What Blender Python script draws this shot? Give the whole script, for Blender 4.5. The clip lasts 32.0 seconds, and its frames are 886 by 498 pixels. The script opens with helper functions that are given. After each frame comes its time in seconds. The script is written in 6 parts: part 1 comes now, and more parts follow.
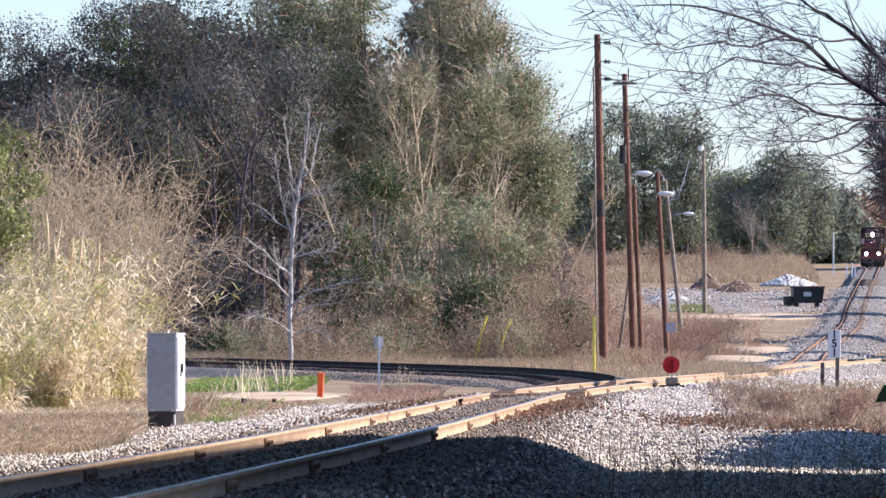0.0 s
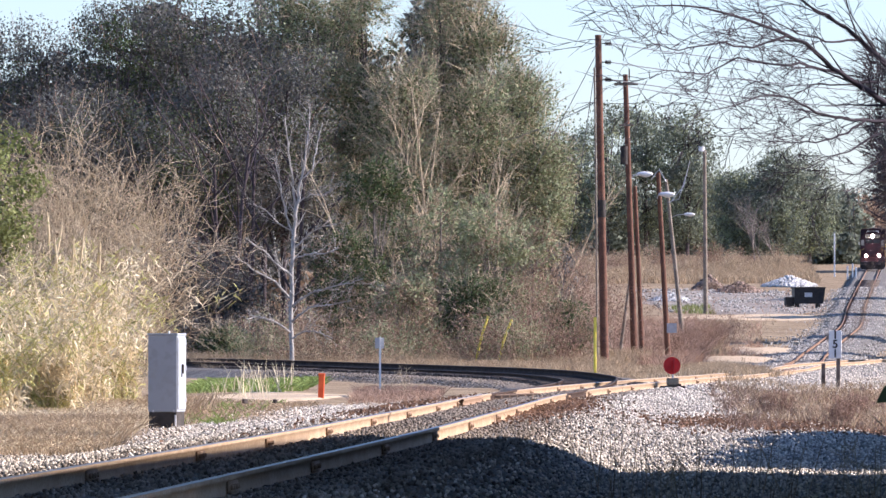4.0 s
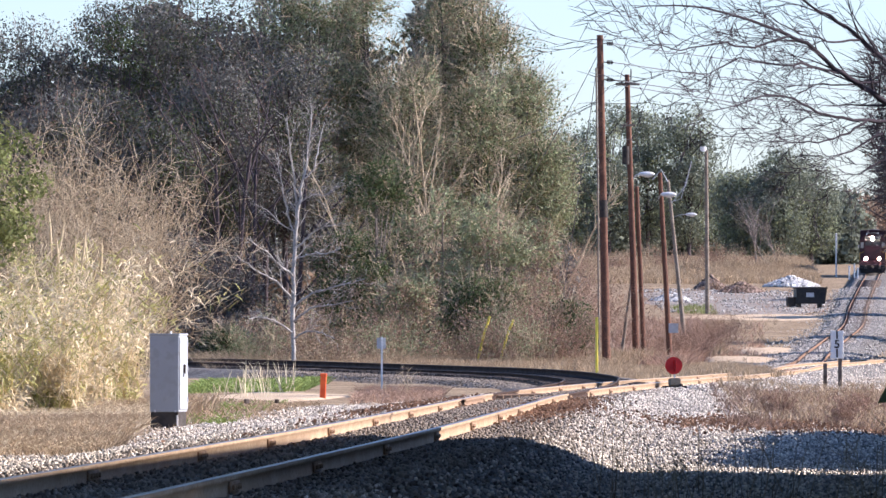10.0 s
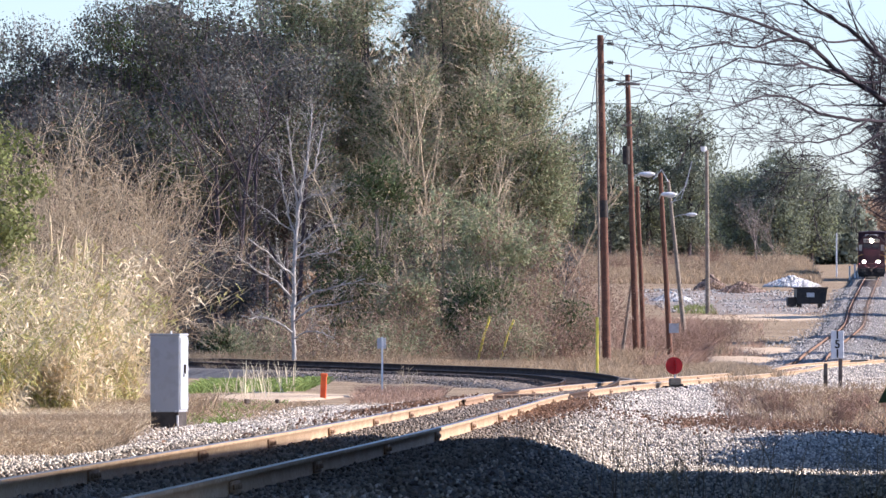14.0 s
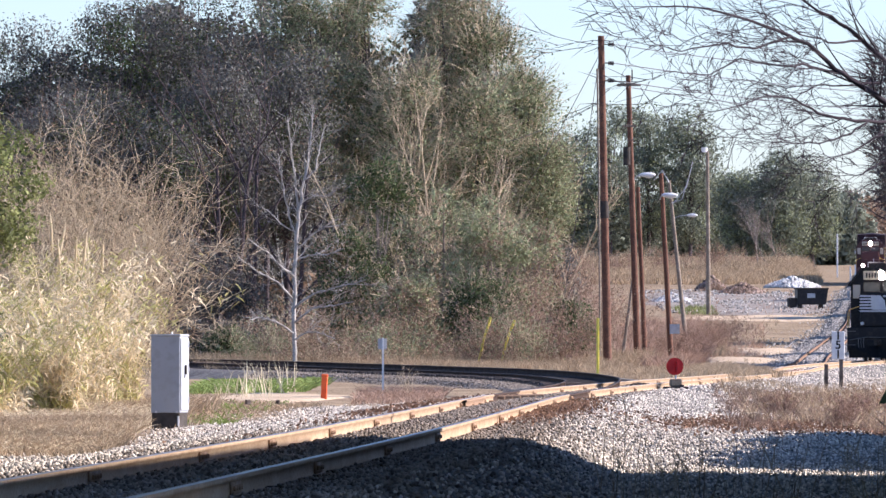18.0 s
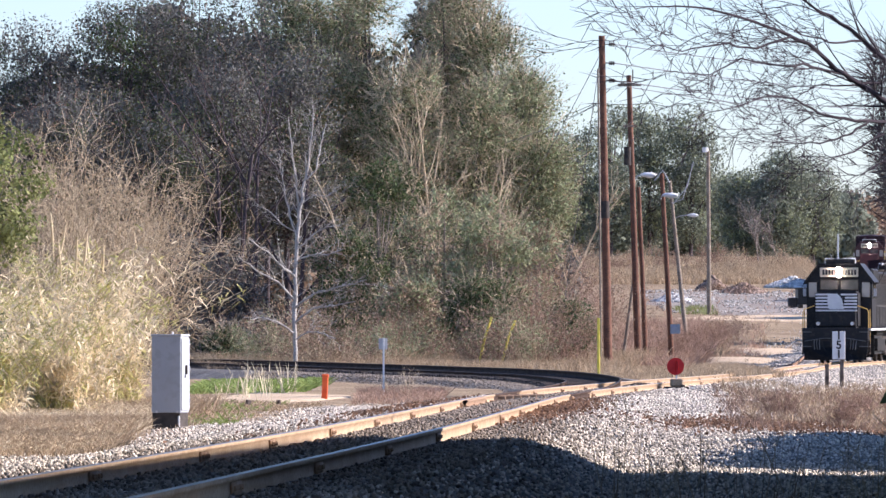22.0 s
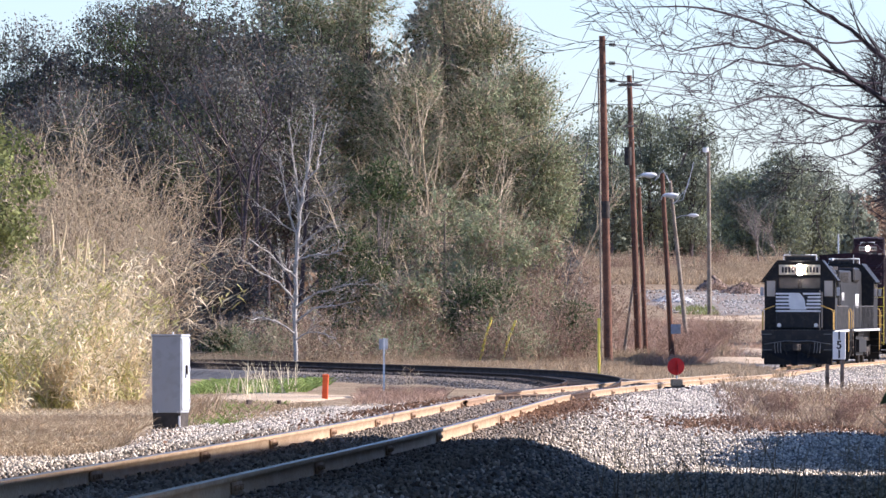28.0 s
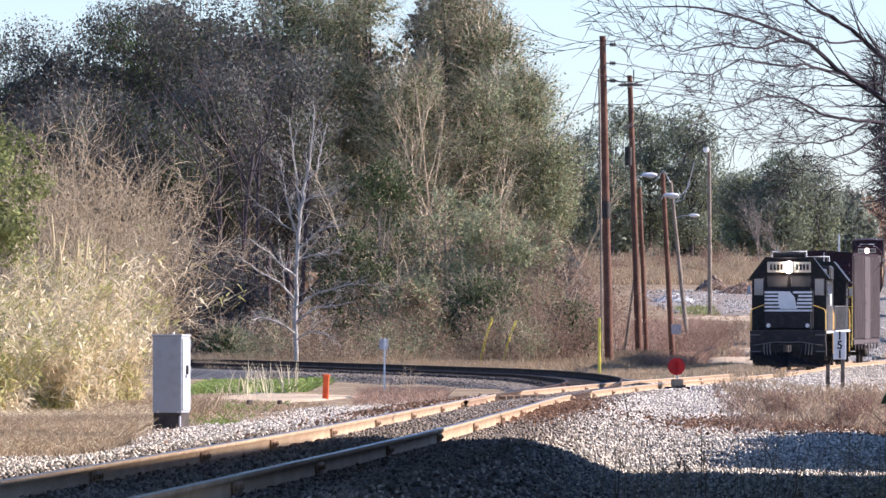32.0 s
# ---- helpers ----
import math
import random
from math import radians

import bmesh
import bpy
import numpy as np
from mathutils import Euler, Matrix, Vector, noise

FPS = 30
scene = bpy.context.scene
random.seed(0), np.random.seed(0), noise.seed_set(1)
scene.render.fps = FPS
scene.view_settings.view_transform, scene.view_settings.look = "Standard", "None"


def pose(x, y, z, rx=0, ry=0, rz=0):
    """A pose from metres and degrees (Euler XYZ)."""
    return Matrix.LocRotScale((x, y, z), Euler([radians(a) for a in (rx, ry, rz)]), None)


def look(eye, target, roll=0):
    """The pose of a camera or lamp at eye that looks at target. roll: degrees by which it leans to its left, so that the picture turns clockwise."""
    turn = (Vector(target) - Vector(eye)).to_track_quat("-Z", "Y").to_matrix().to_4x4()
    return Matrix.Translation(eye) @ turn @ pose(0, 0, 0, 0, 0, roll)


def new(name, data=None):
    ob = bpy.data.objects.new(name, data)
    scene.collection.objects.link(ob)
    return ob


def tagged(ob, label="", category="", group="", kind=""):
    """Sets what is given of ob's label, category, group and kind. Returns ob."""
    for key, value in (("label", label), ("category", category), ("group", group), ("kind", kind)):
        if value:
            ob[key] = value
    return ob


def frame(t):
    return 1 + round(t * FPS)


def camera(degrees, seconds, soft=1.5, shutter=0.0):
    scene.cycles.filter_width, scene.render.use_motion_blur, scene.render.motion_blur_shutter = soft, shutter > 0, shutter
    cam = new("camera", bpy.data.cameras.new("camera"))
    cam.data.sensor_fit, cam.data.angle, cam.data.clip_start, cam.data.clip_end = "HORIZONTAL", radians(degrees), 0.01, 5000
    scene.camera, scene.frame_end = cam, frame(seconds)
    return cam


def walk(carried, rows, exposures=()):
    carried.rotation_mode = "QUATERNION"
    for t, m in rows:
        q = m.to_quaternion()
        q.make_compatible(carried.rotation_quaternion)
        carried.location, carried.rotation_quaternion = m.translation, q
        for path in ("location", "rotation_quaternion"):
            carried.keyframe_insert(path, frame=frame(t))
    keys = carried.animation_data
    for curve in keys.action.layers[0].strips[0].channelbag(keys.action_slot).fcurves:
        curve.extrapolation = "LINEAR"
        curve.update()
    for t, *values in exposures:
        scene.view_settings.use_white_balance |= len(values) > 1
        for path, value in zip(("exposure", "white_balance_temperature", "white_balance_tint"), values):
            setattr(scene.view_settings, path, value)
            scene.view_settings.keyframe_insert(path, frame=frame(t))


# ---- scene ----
cam = camera(6.034, 32.0)
EYE = (0.0, 0.0, 0.97)


def aim(t, right, up):
    """A row of the tripod head: degrees to the right of +y and above the horizon."""
    a, e = radians(right), radians(up)
    return (t, look(EYE, (100 * math.sin(a), 100 * math.cos(a), EYE[2] + 100 * math.tan(e)), 0))


walk(cam, [
    aim(0, 0.0182, 0.6499),
    aim(1, 0.0167, 0.6527),
    aim(2, 0.0136, 0.6509),
    aim(3, 0.0123, 0.6530),
    aim(5, 0.0108, 0.6546),
    aim(6.5, 0.0060, 0.6546),
    aim(8, 0.0052, 0.6546),
    aim(9, 0.0019, 0.6548),
    aim(10, 0.0000, 0.6551),
    aim(11, -0.0001, 0.6567),
    aim(12, -0.0003, 0.6556),
    aim(13, -0.0002, 0.6548),
    aim(14, -0.0026, 0.6554),
    aim(16, -0.0039, 0.6577),
    aim(17, -0.0058, 0.6595),
    aim(18, -0.0076, 0.6604),
    aim(19, -0.0107, 0.6602),
    aim(20, -0.0088, 0.6605),
    aim(21, -0.0119, 0.6606),
    aim(22, -0.0122, 0.6602),
    aim(23, -0.0140, 0.6600),
    aim(24, -0.0148, 0.6605),
    aim(25, -0.0177, 0.6604),
    aim(27, -0.0195, 0.6604),
    aim(28, -0.0148, 0.6610),
    aim(29, -0.0174, 0.6610),
    aim(30, -0.0179, 0.6608),
    aim(31, -0.0189, 0.6612),
    aim(32, -0.0184, 0.6610),
], [(0.0, 1.06, 5860, 24), (32.0, 1.06, 5860, 24)])

# ---- light ----
SUN_AZ, SUN_EL = 8.0, 28.0      # degrees from +x towards +y, and above the horizon
world = bpy.data.worlds.new("world")
scene.world = world
world.use_nodes = True
wn = world.node_tree.nodes
sky = wn.new("ShaderNodeTexSky")
sky.sky_type = "NISHITA"
sky.sun_disc = False
sky.sun_elevation = radians(SUN_EL)
sky.sun_rotation = radians(90 - SUN_AZ)
sky.air_density, sky.dust_density, sky.ozone_density = 1.0, 0.2, 5.3
world.node_tree.links.new(sky.outputs[0], wn["Background"].inputs[0])
wn["Background"].inputs[1].default_value = 0.096
sun = new("sun", bpy.data.lights.new("sun", "SUN"))
sun.data.energy, sun.data.angle, sun.data.color = 4.8, radians(0.55), (1.0, 0.90, 0.74)
sa, se = radians(SUN_AZ), radians(SUN_EL)
SUN_DIR = Vector((math.cos(se) * math.cos(sa), math.cos(se) * math.sin(sa), math.sin(se)))
sun.matrix_world = look(SUN_DIR * 50 + Vector((0, 60, 0)), (0, 60, 0))

# ---- materials ----


def mat(name, a, b, rough=0.85, scale=6.0, bump=0.3, metal=0.0, c=None, fine=60.0, island=0.0, obj=0.0, dist=0.02, spec=0.3):
    """Two colours mixed by coarse noise, a third by fine noise, with bump; island and obj vary the value piece by piece."""
    m = bpy.data.materials.new(name)
    m.use_nodes = True
    n, l = m.node_tree.nodes, m.node_tree.links
    p = n["Principled BSDF"]
    p.inputs["Roughness"].default_value, p.inputs["Metallic"].default_value = rough, metal
    p.inputs["Specular IOR Level"].default_value = spec
    co = n.new("ShaderNodeTexCoord")
    n1, n2 = n.new("ShaderNodeTexNoise"), n.new("ShaderNodeTexNoise")
    for q, s, d in ((n1, scale, 5.0), (n2, fine, 4.0)):
        q.inputs["Scale"].default_value, q.inputs["Detail"].default_value = s, d
        l.new(co.outputs["Object"], q.inputs["Vector"])
    r = n.new("ShaderNodeValToRGB")
    r.color_ramp.elements[0].position, r.color_ramp.elements[1].position = 0.34, 0.66
    r.color_ramp.elements[0].color, r.color_ramp.elements[1].color = (*a, 1), (*b, 1)
    l.new(n1.outputs[0], r.inputs[0])
    out = r.outputs[0]
    if c:
        mx, r2 = n.new("ShaderNodeMix"), n.new("ShaderNodeValToRGB")
        mx.data_type = "RGBA"
        r2.color_ramp.elements[0].position, r2.color_ramp.elements[1].position = 0.5, 0.64
        l.new(n2.outputs[0], r2.inputs[0])
        l.new(r2.outputs[0], mx.inputs[0])
        l.new(out, mx.inputs[6])
        mx.inputs[7].default_value = (*c, 1)
        out = mx.outputs[2]
    for k, node, sock in ((island, "ShaderNodeNewGeometry", "Random Per Island"), (obj, "ShaderNodeObjectInfo", "Random")):
        if k:
            g, mr, h = n.new(node), n.new("ShaderNodeMapRange"), n.new("ShaderNodeHueSaturation")
            mr.inputs[3].default_value, mr.inputs[4].default_value = 1 - k, 1 + k
            l.new(g.outputs[sock], mr.inputs[0])
            l.new(mr.outputs[0], h.inputs["Value"])
            l.new(out, h.inputs["Color"])
            out = h.outputs[0]
    l.new(out, p.inputs["Base Color"])
    if bump:
        bp = n.new("ShaderNodeBump")
        bp.inputs["Strength"].default_value, bp.inputs["Distance"].default_value = bump, dist
        l.new(n2.outputs[0], bp.inputs["Height"])
        l.new(bp.outputs[0], p.inputs["Normal"])
    return m


def leafmat(name, a, b, rough=0.75, island=0.45, through_light=0.33, scale=0.8):
    """Leaf colour in clumps, varied leaf by leaf, with some light let through."""
    m = mat(name, a, b, rough, scale, 0, island=island, spec=0.15)
    n, l = m.node_tree.nodes, m.node_tree.links
    p, o = n["Principled BSDF"], n["Material Output"]
    tr, mx = n.new("ShaderNodeBsdfTranslucent"), n.new("ShaderNodeMixShader")
    src = p.inputs["Base Color"].links[0].from_socket
    l.new(src, tr.inputs[0])
    mx.inputs[0].default_value = through_light
    l.new(p.outputs[0], mx.inputs[1])
    l.new(tr.outputs[0], mx.inputs[2])
    l.new(mx.outputs[0], o.inputs[0])
    return m


def glow(name, col, strength):
    m = bpy.data.materials.new(name)
    m.use_nodes = True
    p = m.node_tree.nodes["Principled BSDF"]
    p.inputs["Base Color"].default_value = (*col, 1)
    p.inputs["Emission Color"].default_value, p.inputs["Emission Strength"].default_value = (*col, 1), strength
    return m


M_SOIL = mat("dry_soil", (0.25, 0.18, 0.115), (0.44, 0.34, 0.22), 0.95, 0.35, 0.6, c=(0.17, 0.13, 0.08), fine=9, dist=0.05, spec=0.03)
M_SAND = mat("pale_sand", (0.56, 0.42, 0.27), (0.74, 0.59, 0.41), 0.95, 0.9, 0.8, c=(0.42, 0.31, 0.20), fine=6, spec=0.03)
M_BALLAST = mat("ballast_bed", (0.20, 0.185, 0.165), (0.33, 0.305, 0.27), 0.95, 1.3, 1.0, c=(0.09, 0.085, 0.075), fine=24, dist=0.06, spec=0.03)
M_SHADEBED = mat("shaded_bed_stone", (0.035, 0.03, 0.028), (0.075, 0.065, 0.058), 0.95, 2.0, 0.8, c=(0.02, 0.018, 0.016), fine=25, dist=0.04, spec=0.03)
M_STONE = mat("ballast_stone", (0.49, 0.43, 0.35), (0.68, 0.61, 0.50), 0.9, 1.2, 0.2, island=0.75, spec=0.03)
M_STONEDIRTSHADE = mat("fouled_shaded_stone", (0.20, 0.165, 0.13), (0.32, 0.27, 0.215), 0.9, 1.2, 0.2, island=0.6, spec=0.03)
M_STONEGREY = mat("grey_grade_stone", (0.32, 0.295, 0.26), (0.48, 0.445, 0.39), 0.9, 0.6, 0.2, island=0.5, spec=0.03)
M_RUST = mat("rusty_rail_side", (0.40, 0.285, 0.18), (0.50, 0.375, 0.25), 0.9, 1.2, 0.2, c=(0.33, 0.22, 0.13), fine=30, spec=0.03)
M_JOINT = mat("rusty_joint_bar", (0.26, 0.165, 0.10), (0.38, 0.25, 0.155), 0.9, 6.0, 0.3)
M_RAILSHADE = mat("shade_dark_rail", (0.05, 0.034, 0.028), (0.09, 0.06, 0.046), 0.9, 2.0, 0.3, spec=0.05)
M_RAILHILL = mat("brown_rail", (0.20, 0.125, 0.085), (0.31, 0.20, 0.14), 0.9, 2.0, 0.3, spec=0.05)
M_STEEL = mat("worn_rail_head", (0.20, 0.18, 0.17), (0.33, 0.30, 0.28), 0.35, 3.0, 0.1, metal=0.7)
M_TIE = mat("weathered_tie", (0.07, 0.055, 0.045), (0.17, 0.14, 0.12), 0.95, 4.0, 0.5, fine=30, obj=0.4, spec=0.03)
M_DARKIRON = mat("dark_iron", (0.03, 0.028, 0.026), (0.07, 0.055, 0.045), 0.8, 6.0, 0.3)
M_POLE = mat("creosote_pole", (0.12, 0.055, 0.035), (0.22, 0.11, 0.07), 0.9, 2.0, 0.4, c=(0.06, 0.035, 0.03), fine=25)
M_POLEGREY = mat("grey_pole", (0.20, 0.16, 0.12), (0.33, 0.28, 0.22), 0.9, 2.0, 0.4, c=(0.12, 0.09, 0.07), fine=25)
M_BARK = mat("grey_bark", (0.14, 0.12, 0.10), (0.26, 0.22, 0.19), 0.95, 3.0, 0.4, fine=30)
M_PALEBARK = mat("pale_bark", (0.32, 0.30, 0.27), (0.50, 0.48, 0.44), 0.9, 3.0, 0.3, c=(0.25, 0.23, 0.21), fine=18)
M_DARKBARK = mat("dark_bark", (0.05, 0.038, 0.042), (0.10, 0.08, 0.082), 0.95, 3.0, 0.4, fine=30)
M_LIMB = mat("dark_limb_bark", (0.028, 0.022, 0.027), (0.06, 0.047, 0.053), 0.95, 3.0, 0.4, fine=30)
M_TWIG = mat("dry_twig", (0.36, 0.285, 0.185), (0.57, 0.47, 0.32), 0.95, 0.9, 0.0, island=0.3)
M_TWIGRED = mat("brown_twig", (0.20, 0.12, 0.088), (0.34, 0.22, 0.165), 0.95, 0.9, 0.0, island=0.3)
M_EVERGREEN = leafmat("evergreen_leaf", (0.055, 0.078, 0.033), (0.11, 0.14, 0.06))
# Dark and oak leaf colours are lifted to carry the distance haze.
M_DARKLEAF = leafmat("hazy_dark_leaf", (0.110, 0.110, 0.100), (0.18, 0.18, 0.158))
M_FARLEAF = leafmat("hazy_oak_leaf", (0.155, 0.18, 0.135), (0.245, 0.27, 0.20))
M_OLIVE = leafmat("olive_leaf", (0.19, 0.22, 0.12), (0.33, 0.36, 0.20))
M_DRYLEAF = leafmat("dry_leaf", (0.24, 0.165, 0.11), (0.38, 0.28, 0.20))
M_STRAW = leafmat("straw_blade", (0.66, 0.55, 0.35), (0.84, 0.73, 0.51), 0.7, 0.3, 0.3, 1.5)
M_REEDGREEN = leafmat("reed_green_blade", (0.37, 0.36, 0.12), (0.60, 0.54, 0.25), 0.7, 0.3, 0.3, 1.5)
M_GRASSDRY = leafmat("dry_grass", (0.30, 0.22, 0.14), (0.48, 0.37, 0.24), 0.9, 0.3, 0.25, 0.8)
M_GRASSRED = leafmat("red_brown_grass", (0.31, 0.20, 0.14), (0.46, 0.32, 0.235), 0.9, 0.3, 0.25, 0.8)
M_GRASSGREEN = leafmat("green_grass", (0.17, 0.235, 0.06), (0.30, 0.37, 0.12), 0.8, 0.35, 0.3, 0.8)
M_CABINET = mat("grey_cabinet_paint", (0.43, 0.46, 0.49), (0.48, 0.51, 0.54), 0.5, 1.5, 0.05, c=(0.41, 0.43, 0.45), fine=8)
M_CONCRETE = mat("dirty_concrete", (0.06, 0.052, 0.046), (0.11, 0.098, 0.086), 0.95, 5.0, 0.4)
M_GALV = mat("galvanised_steel", (0.42, 0.43, 0.44), (0.55, 0.55, 0.56), 0.5, 6.0, 0.1, metal=0.3)
M_WHITE = mat("white_paint", (0.70, 0.70, 0.69), (0.80, 0.80, 0.78), 0.6, 4.0, 0.05)
M_ORANGE = mat("orange_red_plastic", (0.72, 0.10, 0.025), (0.82, 0.15, 0.04), 0.5, 5.0, 0.05)
M_RED = mat("red_enamel", (0.55, 0.02, 0.02), (0.68, 0.035, 0.03), 0.5, 5.0, 0.1)
M_YELLOW = mat("yellow_plastic", (0.75, 0.60, 0.06), (0.85, 0.70, 0.12), 0.5, 5.0, 0.05)
M_BLACK = mat("black_print", (0.02, 0.02, 0.02), (0.035, 0.035, 0.035), 0.7, 5.0, 0.0)
M_LOCO = mat("black_loco_paint", (0.010, 0.010, 0.012), (0.02, 0.02, 0.022), 0.5, 1.2, 0.05, c=(0.03, 0.027, 0.024), fine=6, spec=0.3)
M_MAROON = mat("maroon_loco_paint", (0.05, 0.012, 0.016), (0.08, 0.02, 0.022), 0.45, 1.2, 0.05, spec=0.5)
M_CARBROWN = mat("boxcar_brown", (0.026, 0.010, 0.016), (0.045, 0.018, 0.026), 0.7, 1.0, 0.1, c=(0.02, 0.009, 0.012), fine=7)
M_CARSIDE = mat("sunlit_boxcar_side", (0.068, 0.054, 0.054), (0.105, 0.085, 0.082), 0.75, 1.0, 0.1, c=(0.085, 0.06, 0.057), fine=7)
M_GLASS = mat("dark_window_glass", (0.07, 0.07, 0.07), (0.10, 0.10, 0.10), 0.08, 2.0, 0.0, spec=0.7)
M_WIRE = mat("wire", (0.10, 0.10, 0.11), (0.16, 0.16, 0.17), 0.6, 5.0, 0.0)
M_LAMPLENS = mat("lamp_lens", (0.6, 0.6, 0.58), (0.7, 0.7, 0.68), 0.3, 5.0, 0.0)
M_HEADLIGHT = glow("headlight", (1.0, 0.84, 0.62), 260.0)

# ---- mesh helpers ----


class Soup:
    """Collects tubes, boxes and blades, and makes one mesh of them."""

    def __init__(self):
        self.v, self.f, self.n = [], {3: [], 4: []}, 0

    def add(self, v, f):
        v, f = np.asarray(v, float).reshape(-1, 3), np.asarray(f, int)
        self.v.append(v)
        self.f[f.shape[1]].append(f + self.n)
        self.n += len(v)

    def tube(self, pts, radii, sides=5, cap=True):
        pts, radii = np.asarray(pts, float), np.asarray(radii, float)
        n = len(pts)
        t = np.gradient(pts, axis=0)
        t /= np.linalg.norm(t, axis=1)[:, None] + 1e-9
        ref = np.array((0.0, 0.0, 1.0)) if abs(t[0, 2]) < 0.8 else np.array((1.0, 0.0, 0.0))
        u = np.cross(t, ref)
        u /= np.linalg.norm(u, axis=1)[:, None] + 1e-9
        w = np.cross(t, u)
        a = np.arange(sides) * 2 * np.pi / sides
        ring = pts[:, None] + radii[:, None, None] * (np.cos(a)[None, :, None] * u[:, None] + np.sin(a)[None, :, None] * w[:, None])
        i, j = np.meshgrid(np.arange(n - 1), np.arange(sides), indexing="ij")
        k = (j + 1) % sides
        f = np.stack([i * sides + j, (i + 1) * sides + j, (i + 1) * sides + k, i * sides + k], -1).reshape(-1, 4)
        self.add(ring.reshape(-1, 3), f)
        if cap and sides > 3:
            self.add(np.vstack([ring[-1], pts[-1:]]), [(q, (q + 1) % sides, sides) for q in range(sides)])
            self.add(np.vstack([ring[0], pts[:1]]), [((q + 1) % sides, q, sides) for q in range(sides)])

    def box(self, x0, y0, z0, x1, y1, z1, m=None):
        v = np.array([(x, y, z) for z in (z0, z1) for y in (y0, y1) for x in (x0, x1)], float)
        if m is not None:
            v = np.array([m @ Vector(p) for p in v])
        self.add(v, [(0, 2, 3, 1), (4, 5, 7, 6), (0, 1, 5, 4), (2, 6, 7, 3), (0, 4, 6, 2), (1, 3, 7, 5)])

    def leaves(self, c, size, rng, aspect=0.5, up=0.0):
        c = np.asarray(c, float)
        n = len(c)
        u = rng.normal(0, 1, (n, 3)) + np.array((0, 0, up))
        u /= np.linalg.norm(u, axis=1)[:, None]
        w = np.cross(u, rng.normal(0, 1, (n, 3)))
        w /= np.linalg.norm(w, axis=1)[:, None] + 1e-9
        s = size * rng.uniform(0.6, 1.4, (n, 1)) * 0.5
        v = np.stack([c - u * s, c + w * s * aspect, c + u * s, c - w * s * aspect], 1)
        self.add(v.reshape(-1, 3), np.arange(n * 4).reshape(n, 4))

    def facing(self, c, nrm, size, rng, aspect=0.6, jitter=0.55):
        """Leaves that lie roughly across the given normals."""
        n = len(c)
        q = nrm + rng.normal(0, jitter, (n, 3))
        q /= np.linalg.norm(q, axis=1)[:, None] + 1e-9
        u = np.cross(q, rng.normal(0, 1, (n, 3)))
        u /= np.linalg.norm(u, axis=1)[:, None] + 1e-9
        w = np.cross(q, u)
        s = size * rng.uniform(0.55, 1.45, (n, 1)) * 0.5
        v = np.stack([c - u * s, c + w * s * aspect, c + u * s, c - w * s * aspect], 1)
        self.add(v.reshape(-1, 3), np.arange(n * 4).reshape(n, 4))

    def blades(self, base, tip, width, rng, droop=0.0):
        """Narrow blades in two bends: from base to tip, the last third drooping."""
        base, tip = np.asarray(base, float), np.asarray(tip, float)
        n = len(base)
        d = tip - base
        s = np.cross(d, rng.normal(0, 1, (n, 3)))
        s /= np.linalg.norm(s, axis=1)[:, None] + 1e-9
        s *= width * rng.uniform(0.6, 1.4, (n, 1)) * 0.5
        mid = base + d * 0.6 + np.array((0, 0, 1.0)) * droop * np.linalg.norm(d, axis=1)[:, None]
        v = np.stack([base - s, base + s, mid + s * 0.8, mid - s * 0.8, tip], 1).reshape(-1, 3)
        o = np.arange(n)[:, None] * 5
        self.v.append(v)
        self.f[4].append(o + np.array((0, 1, 2, 3)) + self.n)
        self.f[3].append(o + np.array((3, 2, 4)) + self.n)
        self.n += len(v)

    def mesh(self, name, *mats, smooth=False):
        me = bpy.data.meshes.new(name)
        v = np.vstack(self.v)
        fs = [(k, np.vstack(self.f[k])) for k in (3, 4) if self.f[k]]
        loops = np.concatenate([f.ravel() for _, f in fs])
        sizes = np.concatenate([np.full(len(f), k) for k, f in fs])
        me.vertices.add(len(v))
        me.vertices.foreach_set("co", v.astype(np.float32).ravel())
        me.loops.add(len(loops))
        me.loops.foreach_set("vertex_index", loops.astype(np.int32))
        me.polygons.add(len(sizes))
        starts = np.concatenate([[0], np.cumsum(sizes)[:-1]])
        me.polygons.foreach_set("loop_start", starts.astype(np.int32))
        if smooth:
            me.polygons.foreach_set("use_smooth", np.ones(len(sizes), bool))
        me.update(calc_edges=True)
        for q in mats:
            me.materials.append(q)
        return me


def link(name, soup, material, parent=None, label="", smooth=False):
    """One mesh object out of a soup, under a parent."""
    ob = new(name, soup.mesh(name, material, smooth=smooth))
    if parent is not None:
        ob.parent = parent
    if label:
        ob["label"] = label
    return ob


def part(name, bm, material, parent, label=""):
    """One mesh object out of a bmesh, under a thing or a part."""
    me = bpy.data.meshes.new(name)
    bm.to_mesh(me)
    bm.free()
    me.materials.append(material)
    ob = new(name, me)
    ob.parent = parent
    if label:
        ob["label"] = label
    return ob


def bevel_box(x0, y0, z0, x1, y1, z1, b=0.02, seg=1):
    bm = bmesh.new()
    bmesh.ops.create_cube(bm, size=1.0)
    for v in bm.verts:
        v.co = Vector(((x0 + x1) / 2 + v.co.x * (x1 - x0), (y0 + y1) / 2 + v.co.y * (y1 - y0), (z0 + z1) / 2 + v.co.z * (z1 - z0)))
    if b:
        bmesh.ops.bevel(bm, geom=bm.edges[:], offset=b, segments=seg, affect="EDGES")
    return bm


